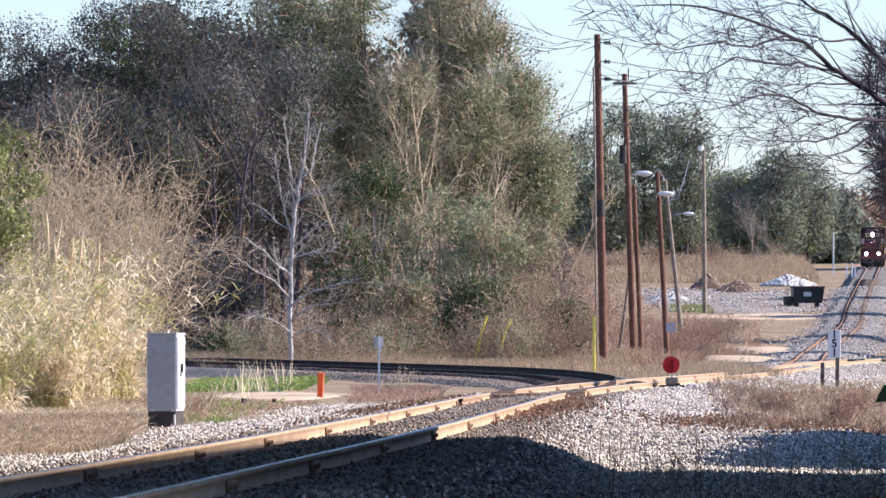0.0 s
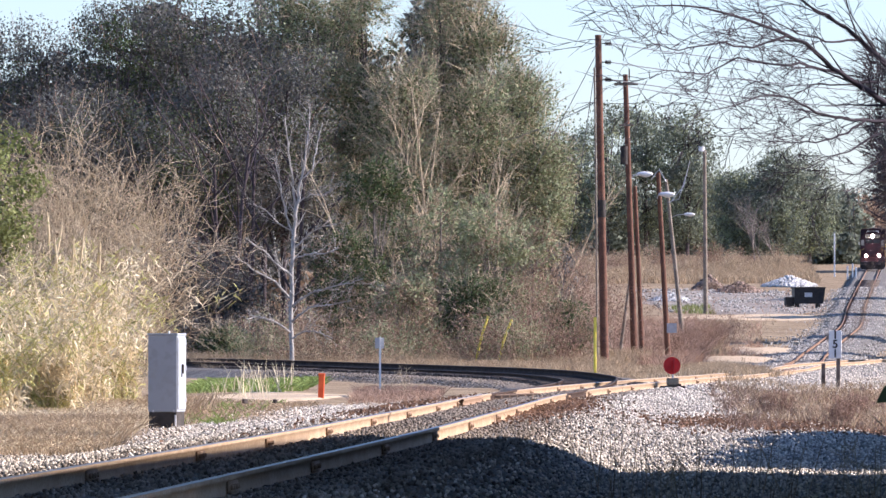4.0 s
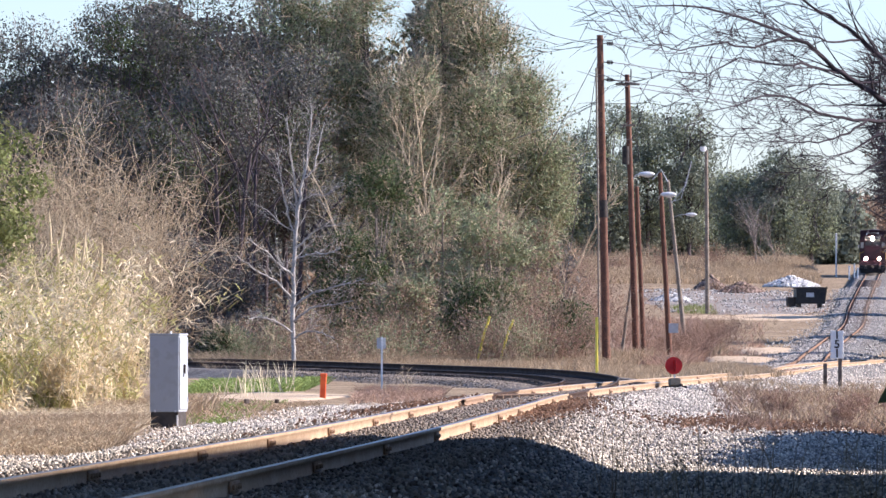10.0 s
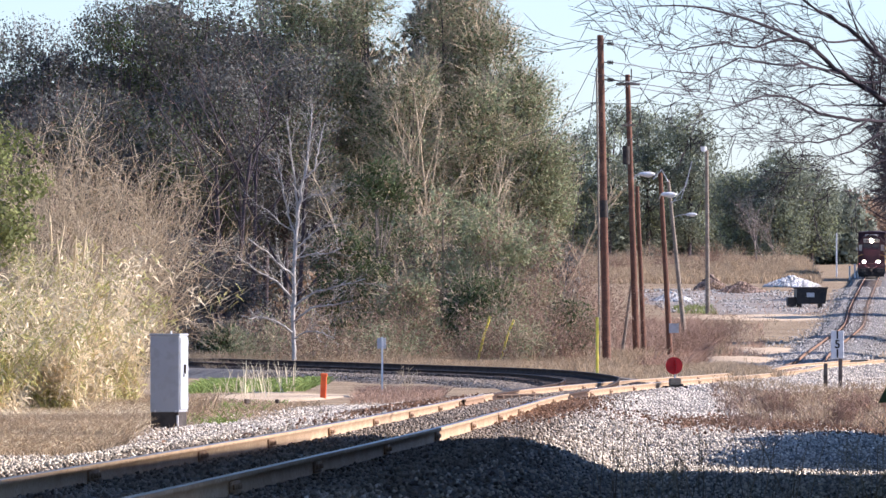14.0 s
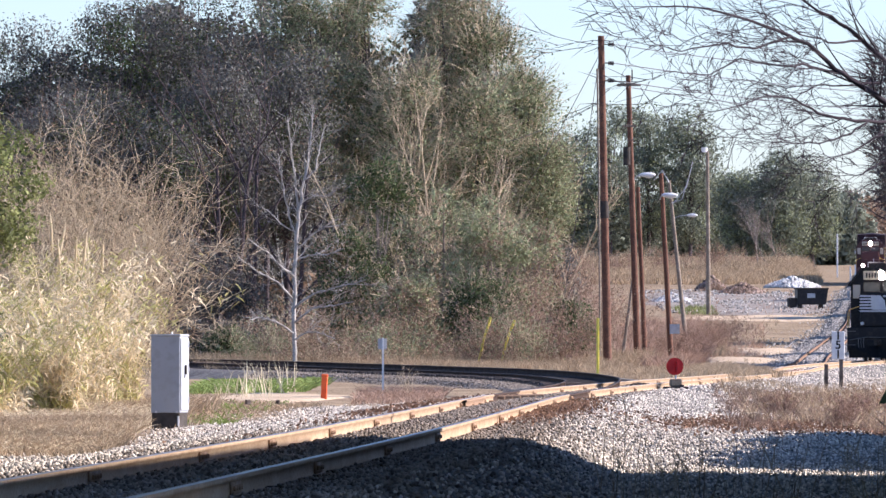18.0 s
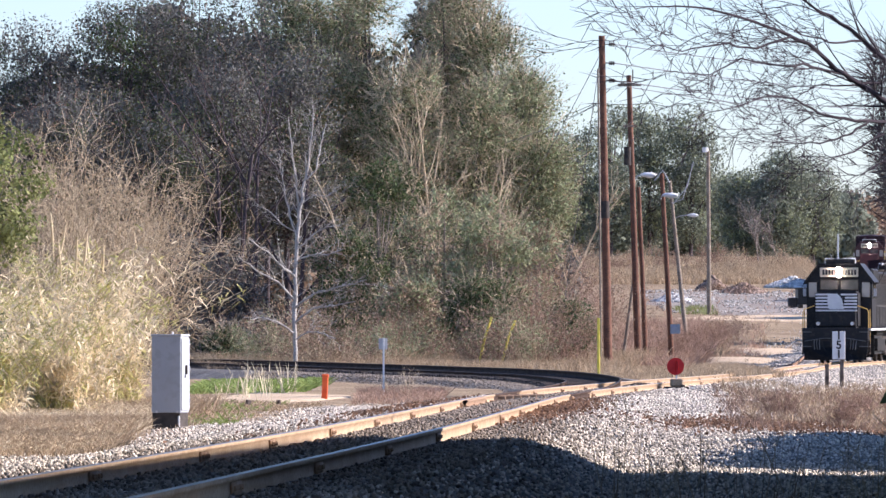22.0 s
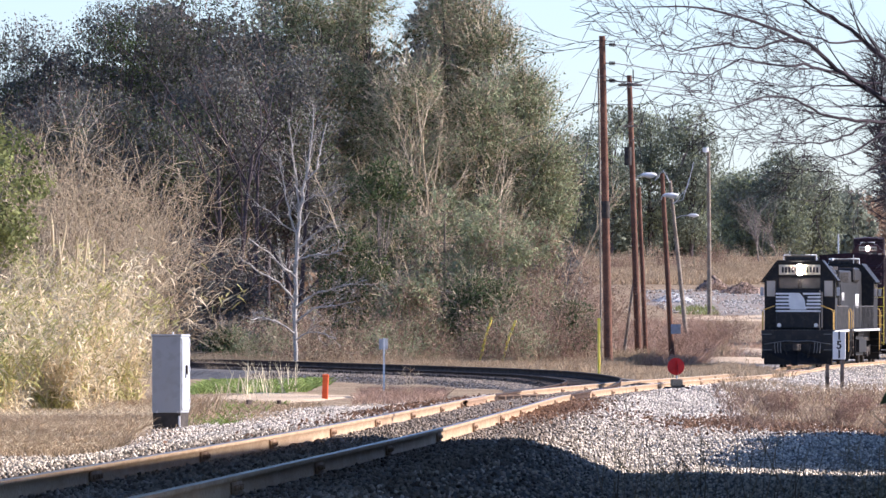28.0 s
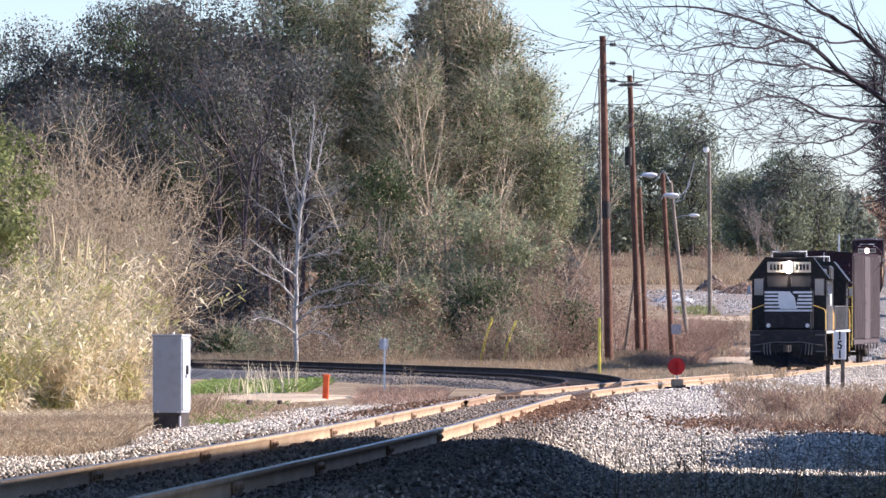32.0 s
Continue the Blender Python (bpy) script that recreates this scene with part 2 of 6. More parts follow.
def prism(profile, axis, a, b):
    """A closed outline pulled from a to b along an axis ('x': outline in y,z; 'y': in x,z; 'z': in x,y)."""
    bm = bmesh.new()

    def at(p, q):
        return {"x": (q, p[0], p[1]), "y": (p[0], q, p[1]), "z": (p[0], p[1], q)}[axis]
    r0 = [bm.verts.new(at(p, a)) for p in profile]
    r1 = [bm.verts.new(at(p, b)) for p in profile]
    n = len(profile)
    for i in range(n):
        bm.faces.new((r0[i], r0[(i + 1) % n], r1[(i + 1) % n], r1[i]))
    bm.faces.new(r0[::-1])
    bm.faces.new(r1)
    bmesh.ops.recalc_face_normals(bm, faces=bm.faces[:])
    return bm


def disc(x, y, z, r, depth, axis="y", seg=20, r2=None):
    """A cylinder or cone round an axis, its middle at x, y, z."""
    bm = bmesh.new()
    bmesh.ops.create_cone(bm, cap_ends=True, segments=seg, radius1=r, radius2=r if r2 is None else r2, depth=depth)
    turn = {"x": pose(0, 0, 0, 0, 90, 0), "y": pose(0, 0, 0, 90, 0, 0), "z": Matrix()}[axis]
    bm.transform(Matrix.Translation((x, y, z)) @ turn)
    return bm


def rod(name, pts, r, material, parent, sides=6, label=""):
    s = Soup()
    s.tube(pts, [r] * len(pts) if np.isscalar(r) else r, sides)
    return link(name, s, material, parent, label, smooth=True)


def thing(name, m, label, category, group=""):
    ob = new(name)
    ob.matrix_world = m
    ob.empty_display_size = 0.2
    return tagged(ob, label, category, group)


# ---- the lie of the land ----
REACH = 1.75     # metres of distance for each unit of y in the plan's tables
G_Y = (-400, 0, 200, 245, 300, 340, 376, 425, 470, 520, 600, 700, 770, 1000, 3000)
G_Z = (-0.45, -0.40, -0.36, -0.42, 0.05, 0.7, 2.1, 3.9, 5.8, 7.6, 10.2, 13.2, 15.8, 19.5, 30.0)


def soft(y, ys, zs, reach=14):
    """Piecewise run with its corners rounded."""
    o = np.linspace(-reach, reach, 13)
    return np.mean([np.interp(np.asarray(y) + k, ys, zs) for k in o], axis=0)


def ground_z(x, y):
    x, y = np.asarray(x, float), np.asarray(y, float) / REACH
    waves = np.sin(0.9 * x + 0.23 * y) + np.sin(0.31 * y - 0.5 * x + 1.3) + np.sin(0.17 * y + 1.7 * x) * 0.6
    # the low ground beside the near ballast shoulder
    o = x - np.interp(y * REACH, MAIN[:, 1], MAIN[:, 0])
    dip = 0.34 * np.clip((190 - y * REACH) / 80, 0, 1) * np.clip((o - 1.8) / 1.2, 0, 1) * np.clip((26 - o) / 8, 0, 1)
    return soft(y, G_Y, G_Z) + 0.022 * waves - dip


def bed_z(o, y):
    """Height of the main ballast against the rail head, at an offset to the right of the track."""
    o, y = np.broadcast_arrays(np.asarray(o, float), np.asarray(y, float))
    mid = np.interp(o, (-5.2, -3.6, -2.3, -1.5, -0.8, -0.4, 0, 0.4, 0.8, 1.5), (-0.66, -0.34, -0.19, -0.135, -0.155, -0.125, -0.105, -0.125, -0.155, -0.135))
    steep = np.interp(o, (1.5, 1.75, 2.26, 2.6, 2.95, 3.7, 5.5, 9.0), (-0.125, -0.135, -0.28, -0.44, -0.55, -0.53, -0.58, -0.60))
    r = np.interp(y, (105, 175, 228), (7.0, 5.0, 3.0))
    flat = np.where(o < 2.3, -0.135 - 0.055 * (o - 1.5) / 0.8, np.where(o < r, -0.19 - 0.14 * (o - 2.3) / (r - 2.3), -0.33 - 0.33 * np.clip((o - r) / 1.6, 0, 1)))
    near = np.clip((190 - y) / 80, 0, 1)
    return np.where(o < 1.5, mid, near * steep + (1 - near) * flat)


def surf_z(x, y):
    """Top of the soil or of the main ballast, whichever is higher."""
    o = np.asarray(x, float) - np.interp(y, MAIN[:, 1], MAIN[:, 0])
    b = np.interp(y, MAIN[:, 1], MAIN[:, 2]) + bed_z(o, y)
    return np.where((o > -5) & (o < 9), np.maximum(b, ground_z(x, y)), ground_z(x, y))


def curve_through(ys, xs, step=1.0):
    """A smooth run x(y) through a few points (cubic Hermite)."""
    ys, xs = np.array(ys, float), np.array(xs, float)
    m = np.gradient(xs, ys)
    y = np.arange(ys[0], ys[-1] + 1e-6, step)
    i = np.clip(np.searchsorted(ys, y, side="right") - 1, 0, len(ys) - 2)
    h = ys[i + 1] - ys[i]
    t = (y - ys[i]) / h
    x = (2 * t**3 - 3 * t**2 + 1) * xs[i] + (t**3 - 2 * t**2 + t) * h * m[i] + (3 * t**2 - 2 * t**3) * xs[i + 1] + (t**3 - t**2) * h * m[i + 1]
    return x, y


def path3(x, y, z):
    p = np.stack([x, y, np.broadcast_to(z, np.shape(x))], 1).astype(float)
    s = np.concatenate([[0], np.cumsum(np.linalg.norm(np.diff(p[:, :2], axis=0), axis=1))])
    return p, s


# main track and its right-hand branch, by which the black engine comes
mx, my = curve_through((-30, 10, 34, 56.5, 74, 100, 130, 162, 193, 203, 210, 217, 226, 238, 256), (-7.4, -4.4, -2.5, -0.82, 0.30, 2.05, 5.5, 10.0, 13.78, 14.95, 16.0, 17.4, 19.55, 22.3, 26.4))
ha = math.atan2(mx[-1] - mx[-2], 1.0)
ex, ey = [mx[-1]], [my[-1]]
for k in range(160):
    ha = min(ha + 1.0 / 600, 0.5)
    ex.append(ex[-1] + math.sin(ha)), ey.append(ey[-1] + math.cos(ha))
mx, my = np.concatenate([mx, ex[1:]]), np.concatenate([my, ey[1:]])
MAIN, MAIN_S = path3(mx, my * REACH, np.maximum(0, soft(my, G_Y, G_Z) + 0.36) + np.interp(my, (197, 228, 300), (0, 0.26, 0.2)))
# the straight track that comes down the grade
C_Y = (165, 193, 210, 250, 300, 340, 376, 425, 470, 520, 600, 700, 760)
cx, cy = curve_through(C_Y, (9.78, 13.2, 15.0, 18.9, 23.4, 27.7, 32.0, 36.7, 41.2, 46.2, 54.0, 63.7, 69.5))
HILL, HILL_S = path3(cx, cy * REACH, soft(cy, (0, 200, 250, 300, 340, 376, 425, 470, 520, 600, 700, 760), (0, 0, -0.05, 0.45, 1.1, 2.5, 4.3, 6.2, 8.0, 10.6, 13.0, 14.0), 45))
# the sharp curve to the other side
qa, px, py = 0.054, [1.62], [166.25]
for k in range(130):
    qa = 0.054 - 0.037 * (py[-1] - 166.25) / 72 if py[-1] < 232 else qa - 1.75 / 455.0
    px.append(px[-1] + 1.75 * math.sin(qa)), py.append(py[-1] + 1.75 * math.cos(qa))
px, py = np.array(px), np.array(py)
CURVE, CURVE_S = path3(px, py, np.interp(np.arange(len(px)), (0, 36, 48, 60, 78, 90, 108, 131), (0.0, 0.03, 0.045, 0.10, 0.15, 0.205, 0.33, 0.34)))
CURVE_BANK = -np.interp(py, (200, 238, 285), (0.0, 0.05, 0.085))

# ---- ground ----


def ground():
    s = Soup()
    xs = np.concatenate([np.linspace(-1500, -60, 14), np.linspace(-50, 90, 141), np.linspace(110, 1500, 12)])
    ys = np.concatenate([np.linspace(-400, -10, 12), np.linspace(0, 300, 201), np.linspace(303, 720, 140), np.linspace(760, 3000, 20)]) * REACH
    gx, gy = np.meshgrid(xs, ys)
    gz = ground_z(gx, gy)
    w, n = len(xs), len(ys)
    i, j = np.meshgrid(np.arange(n - 1), np.arange(w - 1), indexing="ij")
    f = np.stack([i * w + j, i * w + j + 1, (i + 1) * w + j + 1, (i + 1) * w + j], -1).reshape(-1, 4)
    s.add(np.stack([gx, gy, gz], -1).reshape(-1, 3), f)
    ob = link("ground", s, M_SOIL, smooth=True)
    tagged(ob, "dry brown soil and dead grass around the tracks", "ground", kind="structure")


def side(p):
    """Unit vectors to the right of a path, seen along it."""
    t = np.gradient(p[:, :2], axis=0)
    t /= np.linalg.norm(t, axis=1)[:, None]
    return np.stack([t[:, 1], -t[:, 0], np.zeros(len(p))], 1)


def sweep(s, p, profile, closed=True, bank=None):
    """Pull an outline of (offset to the right, height) along a path."""
    r = side(p)
    k = len(profile)
    v = []
    for o, h in profile:
        z = h if bank is None else h - np.clip(o, -1.2, 1.2) * bank
        q = p + r * np.reshape(o, (-1, 1))
        q[:, 2] += z
        v.append(q)
    v = np.stack(v, 1)
    i, j = np.meshgrid(np.arange(len(p) - 1), np.arange(k if closed else k - 1), indexing="ij")
    j2 = (j + 1) % k
    f = np.stack([i * k + j, i * k + j2, (i + 1) * k + j2, (i + 1) * k + j], -1).reshape(-1, 4)
    s.add(v.reshape(-1, 3), f)


def bed(p, label, drop=0.0, left=3.4, right=3.4, bank=None, ease=0):
    s = Soup()
    q = p.copy()
    q[:, 2] += -drop
    if ease:
        q[:, 2] -= 0.5 * np.clip(1 - np.arange(len(q)) / ease, 0, 1) ** 2
    prof = [(-left - 1.6, -0.66), (-left, -0.34), (-2.3, -0.19), (-1.5, -0.135), (-0.8, -0.155), (-0.4, -0.15), (0, -0.14), (0.4, -0.15), (0.8, -0.155), (1.5, -0.135), (2.3, -0.19), (right, -0.33), (right + 1.6, -0.66)]
    sweep(s, q, prof, closed=False, bank=bank)
    ob = link("ballast_bed", s, M_BALLAST, smooth=True)
    tagged(ob, label, "ballast", kind="structure")
    return ob


def shaded_bed():
    """Dark bed between the rails of the curve; its colour stands for shade."""
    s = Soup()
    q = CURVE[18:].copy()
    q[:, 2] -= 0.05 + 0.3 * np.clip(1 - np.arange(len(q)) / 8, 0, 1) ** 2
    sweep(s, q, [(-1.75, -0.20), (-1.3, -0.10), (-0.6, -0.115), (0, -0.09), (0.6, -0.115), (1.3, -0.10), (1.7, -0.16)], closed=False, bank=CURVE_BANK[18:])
    tagged(link("shaded_track_bed", s, M_SHADEBED, smooth=True), "dark bed between the curving rails, shade put into its colour", "ballast", kind="structure")


RAIL = [(-0.07, -0.186), (0.07, -0.186), (0.07, -0.174), (0.012, -0.15), (0.010, -0.05), (0.036, -0.036), (0.037, -0.008), (0.028, 0.0), (-0.028, 0.0), (-0.037, -0.008), (-0.036, -0.036), (-0.010, -0.05), (-0.012, -0.15), (-0.07, -0.174)]


def track(p, s_along, label, ties=(0, 0), bank=None, joints=True, steel=None, far=0):
    """A track: two rails, rail heads, joint bars and ties, each its own mesh."""
    root = thing("railway_track", Matrix(), label, "railway track")
    for o in (-0.755, 0.755):
        sp = Soup()
        sweep(sp, p, [(o + a, b) for a, b in RAIL], bank=bank)
        rail = link("rail", sp, steel or M_RUST, root, "dark brown rail" if steel else "rail with rust-tan sides")
        hd = Soup()
        sweep(hd, p, [(o - 0.030, 0.0035), (o + 0.030, 0.0035), (o + 0.030, -0.004), (o - 0.030, -0.004)], bank=bank)
        link("running_surface", hd, M_DARKIRON if steel else M_STEEL, rail, "dull brown running surface" if steel else "worn grey running surface")
        if joints:
            r = side(p)
            for k, d in enumerate(np.arange(7.0 if o > 0 else 12.6, min(s_along[-1], 330) - 2, 11.9)):
                i = int(np.searchsorted(s_along, d))
                a = math.atan2(p[i + 1, 0] - p[i, 0], p[i + 1, 1] - p[i, 1])
                jb = Soup()
                for sd in (-1, 1):
                    jb.box(o + sd * 0.018, -0.46, -0.14, o + sd * 0.040, 0.46, -0.045)
                    for q in (-0.36, -0.14, 0.14, 0.36):
                        jb.box(o + sd * 0.040, q - 0.02, -0.11, o + sd * 0.062, q + 0.02, -0.07)
                ob = link("joint_bar", jb, M_JOINT, rail, "rusty bolted joint bar")
                ob.matrix_world = Matrix.Translation(p[i]) @ pose(0, 0, 0, 0, 0, -math.degrees(a))
    bm = bevel_box(-1.3, -0.115, -0.36, 1.3, 0.115, -0.187, 0.012)
    me = bpy.data.meshes.new("tie")
    bm.to_mesh(me)
    bm.free()
    me.materials.append(M_TIE)
    rng = random.Random(3)
    for k, d in enumerate(np.arange(ties[0], ties[1], 0.54)):
        if k >= 290:
            break
        i = int(np.clip(np.searchsorted(s_along, d), 1, len(p) - 2))
        c = [np.interp(d, s_along, p[:, q]) for q in range(3)]
        a = math.atan2(p[i + 1, 0] - p[i, 0], p[i + 1, 1] - p[i, 1])
        ob = new("tie", me)
        ob.parent = root
        ob.matrix_world = Matrix.Translation((c[0], c[1], c[2] + rng.uniform(-0.03, 0.045))) @ pose(0, 0, 0, 0, 0, -math.degrees(a) + rng.uniform(-1.5, 1.5)) @ pose(rng.uniform(-0.06, 0.06), 0, 0)
    if far:
        run = Soup()
        for d in np.arange(ties[1], far, 0.54):
            i = int(np.clip(np.searchsorted(s_along, d), 1, len(p) - 2))
            c = [np.interp(d, s_along, p[:, q]) for q in range(3)]
            a = math.atan2(p[i + 1, 0] - p[i, 0], p[i + 1, 1] - p[i, 1])
            run.box(-1.3, -0.115, -0.34, 1.3, 0.115, -0.143 + rng.uniform(-0.025, 0.025), Matrix.Translation(c) @ pose(0, 0, 0, 0, 0, -math.degrees(a)))
        link("distant_ties", run, M_TIE, root)
    return root


def main_bed():
    s = Soup()
    offs = (-5.2, -3.6, -2.3, -1.5, -0.8, -0.4, 0, 0.4, 0.8, 1.5, 1.9, 2.3, 2.6, 2.95, 3.7, 5.0, 7.0, 9.0)
    sweep(s, MAIN, [(o, bed_z(o, MAIN[:, 1])) for o in offs], closed=False)
    tagged(link("ballast_bed", s, M_BALLAST, smooth=True), "grey crushed-stone ballast under the main track", "ballast", kind="structure")


ground()
main_bed()
bed(HILL[10:], "grey ballast under the track on the grade", 0.008, 2.0, 2.6, ease=14)
bed(CURVE[24:], "grey ballast under the sharply curving track", 0.05, 2.6, np.interp(np.arange(len(CURVE) - 24), (0, 30), (1.6, 2.8)), bank=CURVE_BANK[24:], ease=14)
shaded_bed()
track(MAIN, MAIN_S, "main track with rusty rails running past the camera", (105, 262))
track(HILL[22:], HILL_S[22:] - HILL_S[22], "worn track climbing a grade, weathered ties", (105, 262), joints=False, steel=M_RAILHILL, far=600)
# Rail sides and heads here take a dark colour that stands for shade.
track(CURVE, CURVE_S, "sharply curving track with shade put into its rail colour", (30, 180), bank=CURVE_BANK, joints=False, steel=M_RAILSHADE)

# ---- trains ----


def wheelset(parent, y, r=0.5):
    """Two wheels on an axle, which turn together."""
    s = Soup()
    for sd in (-1, 1):
        a = np.linspace(0, 2 * np.pi, 25)[:-1]
        for (x0, x1, ra, rb) in ((0.69, 0.72, r + 0.025, r + 0.025), (0.72, 0.83, r, r)):
            n = len(a)
            v = [(sd * xx, rr * math.cos(q), rr * math.sin(q)) for xx, rr in ((x0, 0.05), (x0, ra), (x1, rb), (x1, 0.05)) for q in a]
            f = [(k * n + i, k * n + (i + 1) % n, (k + 1) * n + (i + 1) % n, (k + 1) * n + i) for k in range(3) for i in range(n)]
            s.add(v, f)
    s.tube([(-0.8, 0, 0), (0.8, 0, 0)], [0.09, 0.09], 10)
    for k in range(4):
        s.box(0.82, -0.05, 0.12, 0.84, 0.05, r - 0.08, pose(0, 0, 0, 90 * k, 0, 0))
        s.box(-0.84, -0.05, 0.12, -0.82, 0.05, r - 0.08, pose(0, 0, 0, 90 * k, 0, 0))
    ob = link("wheelset", s, M_DARKIRON, parent)
    ob.location = (0, y, r)
    return ob


def truck_frame(parent, y, base=2.7):
    s = Soup()
    for sd in (-1, 1):
        x0, x1 = (0.98, 1.10) if sd > 0 else (-1.10, -0.98)
        s.box(x0, y - base / 2 - 0.35, 0.52, x1, y + base / 2 + 0.35, 0.74)
        for q in (-base / 2, base / 2):
            s.box(x0 - 0.02, y + q - 0.16, 0.36, x1 + 0.02, y + q + 0.16, 0.80)
        s.box(x0 - 0.02, y - 0.38, 0.30, x1 + 0.02, y + 0.38, 0.56)
    s.box(-1.0, y - 0.2, 0.55, 1.0, y + 0.2, 0.85)
    link("truck_frame", s, M_DARKIRON, parent)


def bars(s, x0, y, z0, width, height, n, gap=0.25):
    """Plain bars in place of lettering, on a face that looks along +y."""
    w = width / n
    for k in range(n):
        s.box(x0 + k * w, y - 0.004, z0, x0 + k * w + w * (1 - gap), y + 0.004, z0 + height)


def engine(label, paint, striped, ditch, lit=True, high=False):
    """A four-axle road switcher. Origin at the front coupler at rail height, its front along +y."""
    e = thing("locomotive", Matrix(), label, "locomotive")
    L = 17.6
    # underframe, walkway and pilot
    part("underframe", bevel_box(-1.0, -L, 1.0, 1.0, -0.45, 1.45, 0.03), M_DARKIRON, e)
    deck = part("walkway", bevel_box(-1.53, -L, 1.46, 1.53, -0.45, 1.60, 0.02), paint, e)
    for sd in (-1, 1):
        part("sill_stripe", bevel_box(sd * 1.532 - 0.006, -L + 1.3, 1.49, sd * 1.532 + 0.006, -1.6, 1.57, 0.0), M_WHITE, deck, "white edge stripe")
    for y0, nm in ((-0.45, "front"), (-L, "rear")):
        sgn = 1 if nm == "front" else -1
        part("end_platform", bevel_box(-1.5, y0 - 0.16, 1.05, 1.5, y0 + 0.02, 1.60, 0.02), paint, e)
        plow = prism([(-1.48, 0.55), (-1.35, 0.16), (1.35, 0.16), (1.48, 0.55), (1.48, 1.10), (-1.48, 1.10)], "y", y0 - 0.10, y0 - 0.02)
        part("pilot", plow, M_LOCO, e)
        if nm == "front":
            fl = bmesh.new()
            q = [fl.verts.new(p) for p in ((-1.42, y0 - 0.02, 0.14), (0, y0 + 0.42, 0.14), (1.42, y0 - 0.02, 0.14), (1.42, y0 - 0.02, 0.72), (0, y0 + 0.12, 0.72), (-1.42, y0 - 0.02, 0.72))]
            fl.faces.new((q[0], q[1], q[4], q[5])), fl.faces.new((q[1], q[2], q[3], q[4]))
            bmesh.ops.solidify(fl, geom=fl.faces[:], thickness=0.03)
            part("snow_plow", fl, M_LOCO, e)
        coup = part("coupler", bevel_box(-0.14, y0 - 0.1, 0.74, 0.14, y0 + sgn * 0.45, 1.02, 0.04), M_DARKIRON, e)
        part("knuckle", disc(0.06, y0 + sgn * 0.47, 0.88, 0.13, 0.28, "z", 10), M_DARKIRON, coup)
        for sd in (-1, 1):
            st = Soup()
            for k, zz in enumerate((0.42, 0.74, 1.06, 1.36)):
                st.box(min(sd * 1.1, sd * 1.54), y0 - sgn * 0.95, zz, max(sd * 1.1, sd * 1.54), y0 - sgn * 0.2, zz + 0.04)
            st.box(sd * 1.5 - 0.02, y0 - sgn * 0.99, 0.38, sd * 1.5 + 0.02, y0 - sgn * 0.94, 1.5)
            st.box(sd * 1.5 - 0.02, y0 - sgn * 0.20, 0.38, sd * 1.5 + 0.02, y0 - sgn * 0.15, 1.5)
            link("step_well", st, M_DARKIRON, e)
            rod("grab_rail", [(sd * 1.50, y0 - sgn * 0.18, 1.2), (sd * 1.50, y0 - sgn * 0.18, 2.3), (sd * 1.45, y0 - sgn * 0.25, 2.45), (sd * 0.98, y0 - sgn * 0.35, 2.62)], 0.022, M_GRAB, e, 6, "tan-yellow grab rail")
            rod("grab_rail", [(sd * 1.50, y0 - sgn * 1.0, 0.6), (sd * 1.50, y0 - sgn * 1.0, 2.45)], 0.022, M_GRAB, e, 6)
            for q in (0.72, 0.84, 0.96):
                rod("hose", [(sd * q, y0 + sgn * 0.02, 1.06), (sd * q, y0 + sgn * 0.14, 0.86), (sd * (q - 0.03), y0 + sgn * 0.12, 0.62)], 0.022, M_HOSE, e, 6, "worn grey air hose")
            part("step_edge", bevel_box(sd * 1.3 - 0.2, y0 - sgn * 0.0 - 0.012, 1.40, sd * 1.3 + 0.2, y0 + 0.032, 1.44, 0.0), M_HANDRAIL, e, "worn grey step edge")
            part("step_edge", bevel_box(sd * 1.3 - 0.2, y0 - sgn * 0.0 - 0.012, 0.74, sd * 1.3 + 0.2, y0 + 0.032, 0.78, 0.0), M_HANDRAIL, e, "worn grey step edge")
            rod("hose", [(sd * 0.55, y0 + sgn * 0.02, 1.0), (sd * 0.5, y0 + sgn * 0.16, 0.7), (sd * 0.42, y0 + sgn * 0.14, 0.42), (sd * 0.36, y0 + sgn * 0.05, 0.5)], 0.028, M_BLACK, e, 6)
        # cut lever, chain and end rails
        rod("cut_lever", [(-1.4, y0 + sgn * 0.06, 1.0), (-0.5, y0 + sgn * 0.08, 1.14), (0.0, y0 + sgn * 0.1, 1.12), (0.5, y0 + sgn * 0.08, 1.14), (1.4, y0 + sgn * 0.06, 1.0)], 0.022, M_HANDRAIL, e, 6)
        rod("end_rail", [(-0.9, y0 - sgn * 0.3, 1.62), (-0.9, y0 - sgn * 0.3, 2.45), (0.9, y0 - sgn * 0.3, 2.45), (0.9, y0 - sgn * 0.3, 1.62)], 0.02, paint, e)
    # low nose
    nose = part("short_hood", bevel_box(-0.98, -2.55, 1.60, 0.98, -0.98, 4.28 if high else 3.28, 0.16 if high else 0.09, 3), paint, e, "nose with broad white stripes" if striped else "plain dark nose")
    part("nose_door", bevel_box(-0.30, -0.985, 1.72, 0.30, -0.955, 2.26, 0.01), paint, nose)
    if striped:
        for k in range(6):
            z = 2.36 + k * 0.145
            w0 = 0.20 if k in (0, 5) else 0.28 + 0.03 * k
            part("stripe", bevel_box(-0.95, -0.985, z, -w0, -0.968, z + 0.082, 0.0), M_WHITE, nose)
            part("stripe", bevel_box(w0 - 0.04, -0.985, z, 0.95, -0.968, z + 0.082, 0.0), M_WHITE, nose)
        em = prism([(-0.36, 2.36), (0.30, 2.36), (0.40, 2.70), (0.40, 3.16), (-0.06, 3.16), (-0.26, 2.92)], "y", -0.992, -0.960)
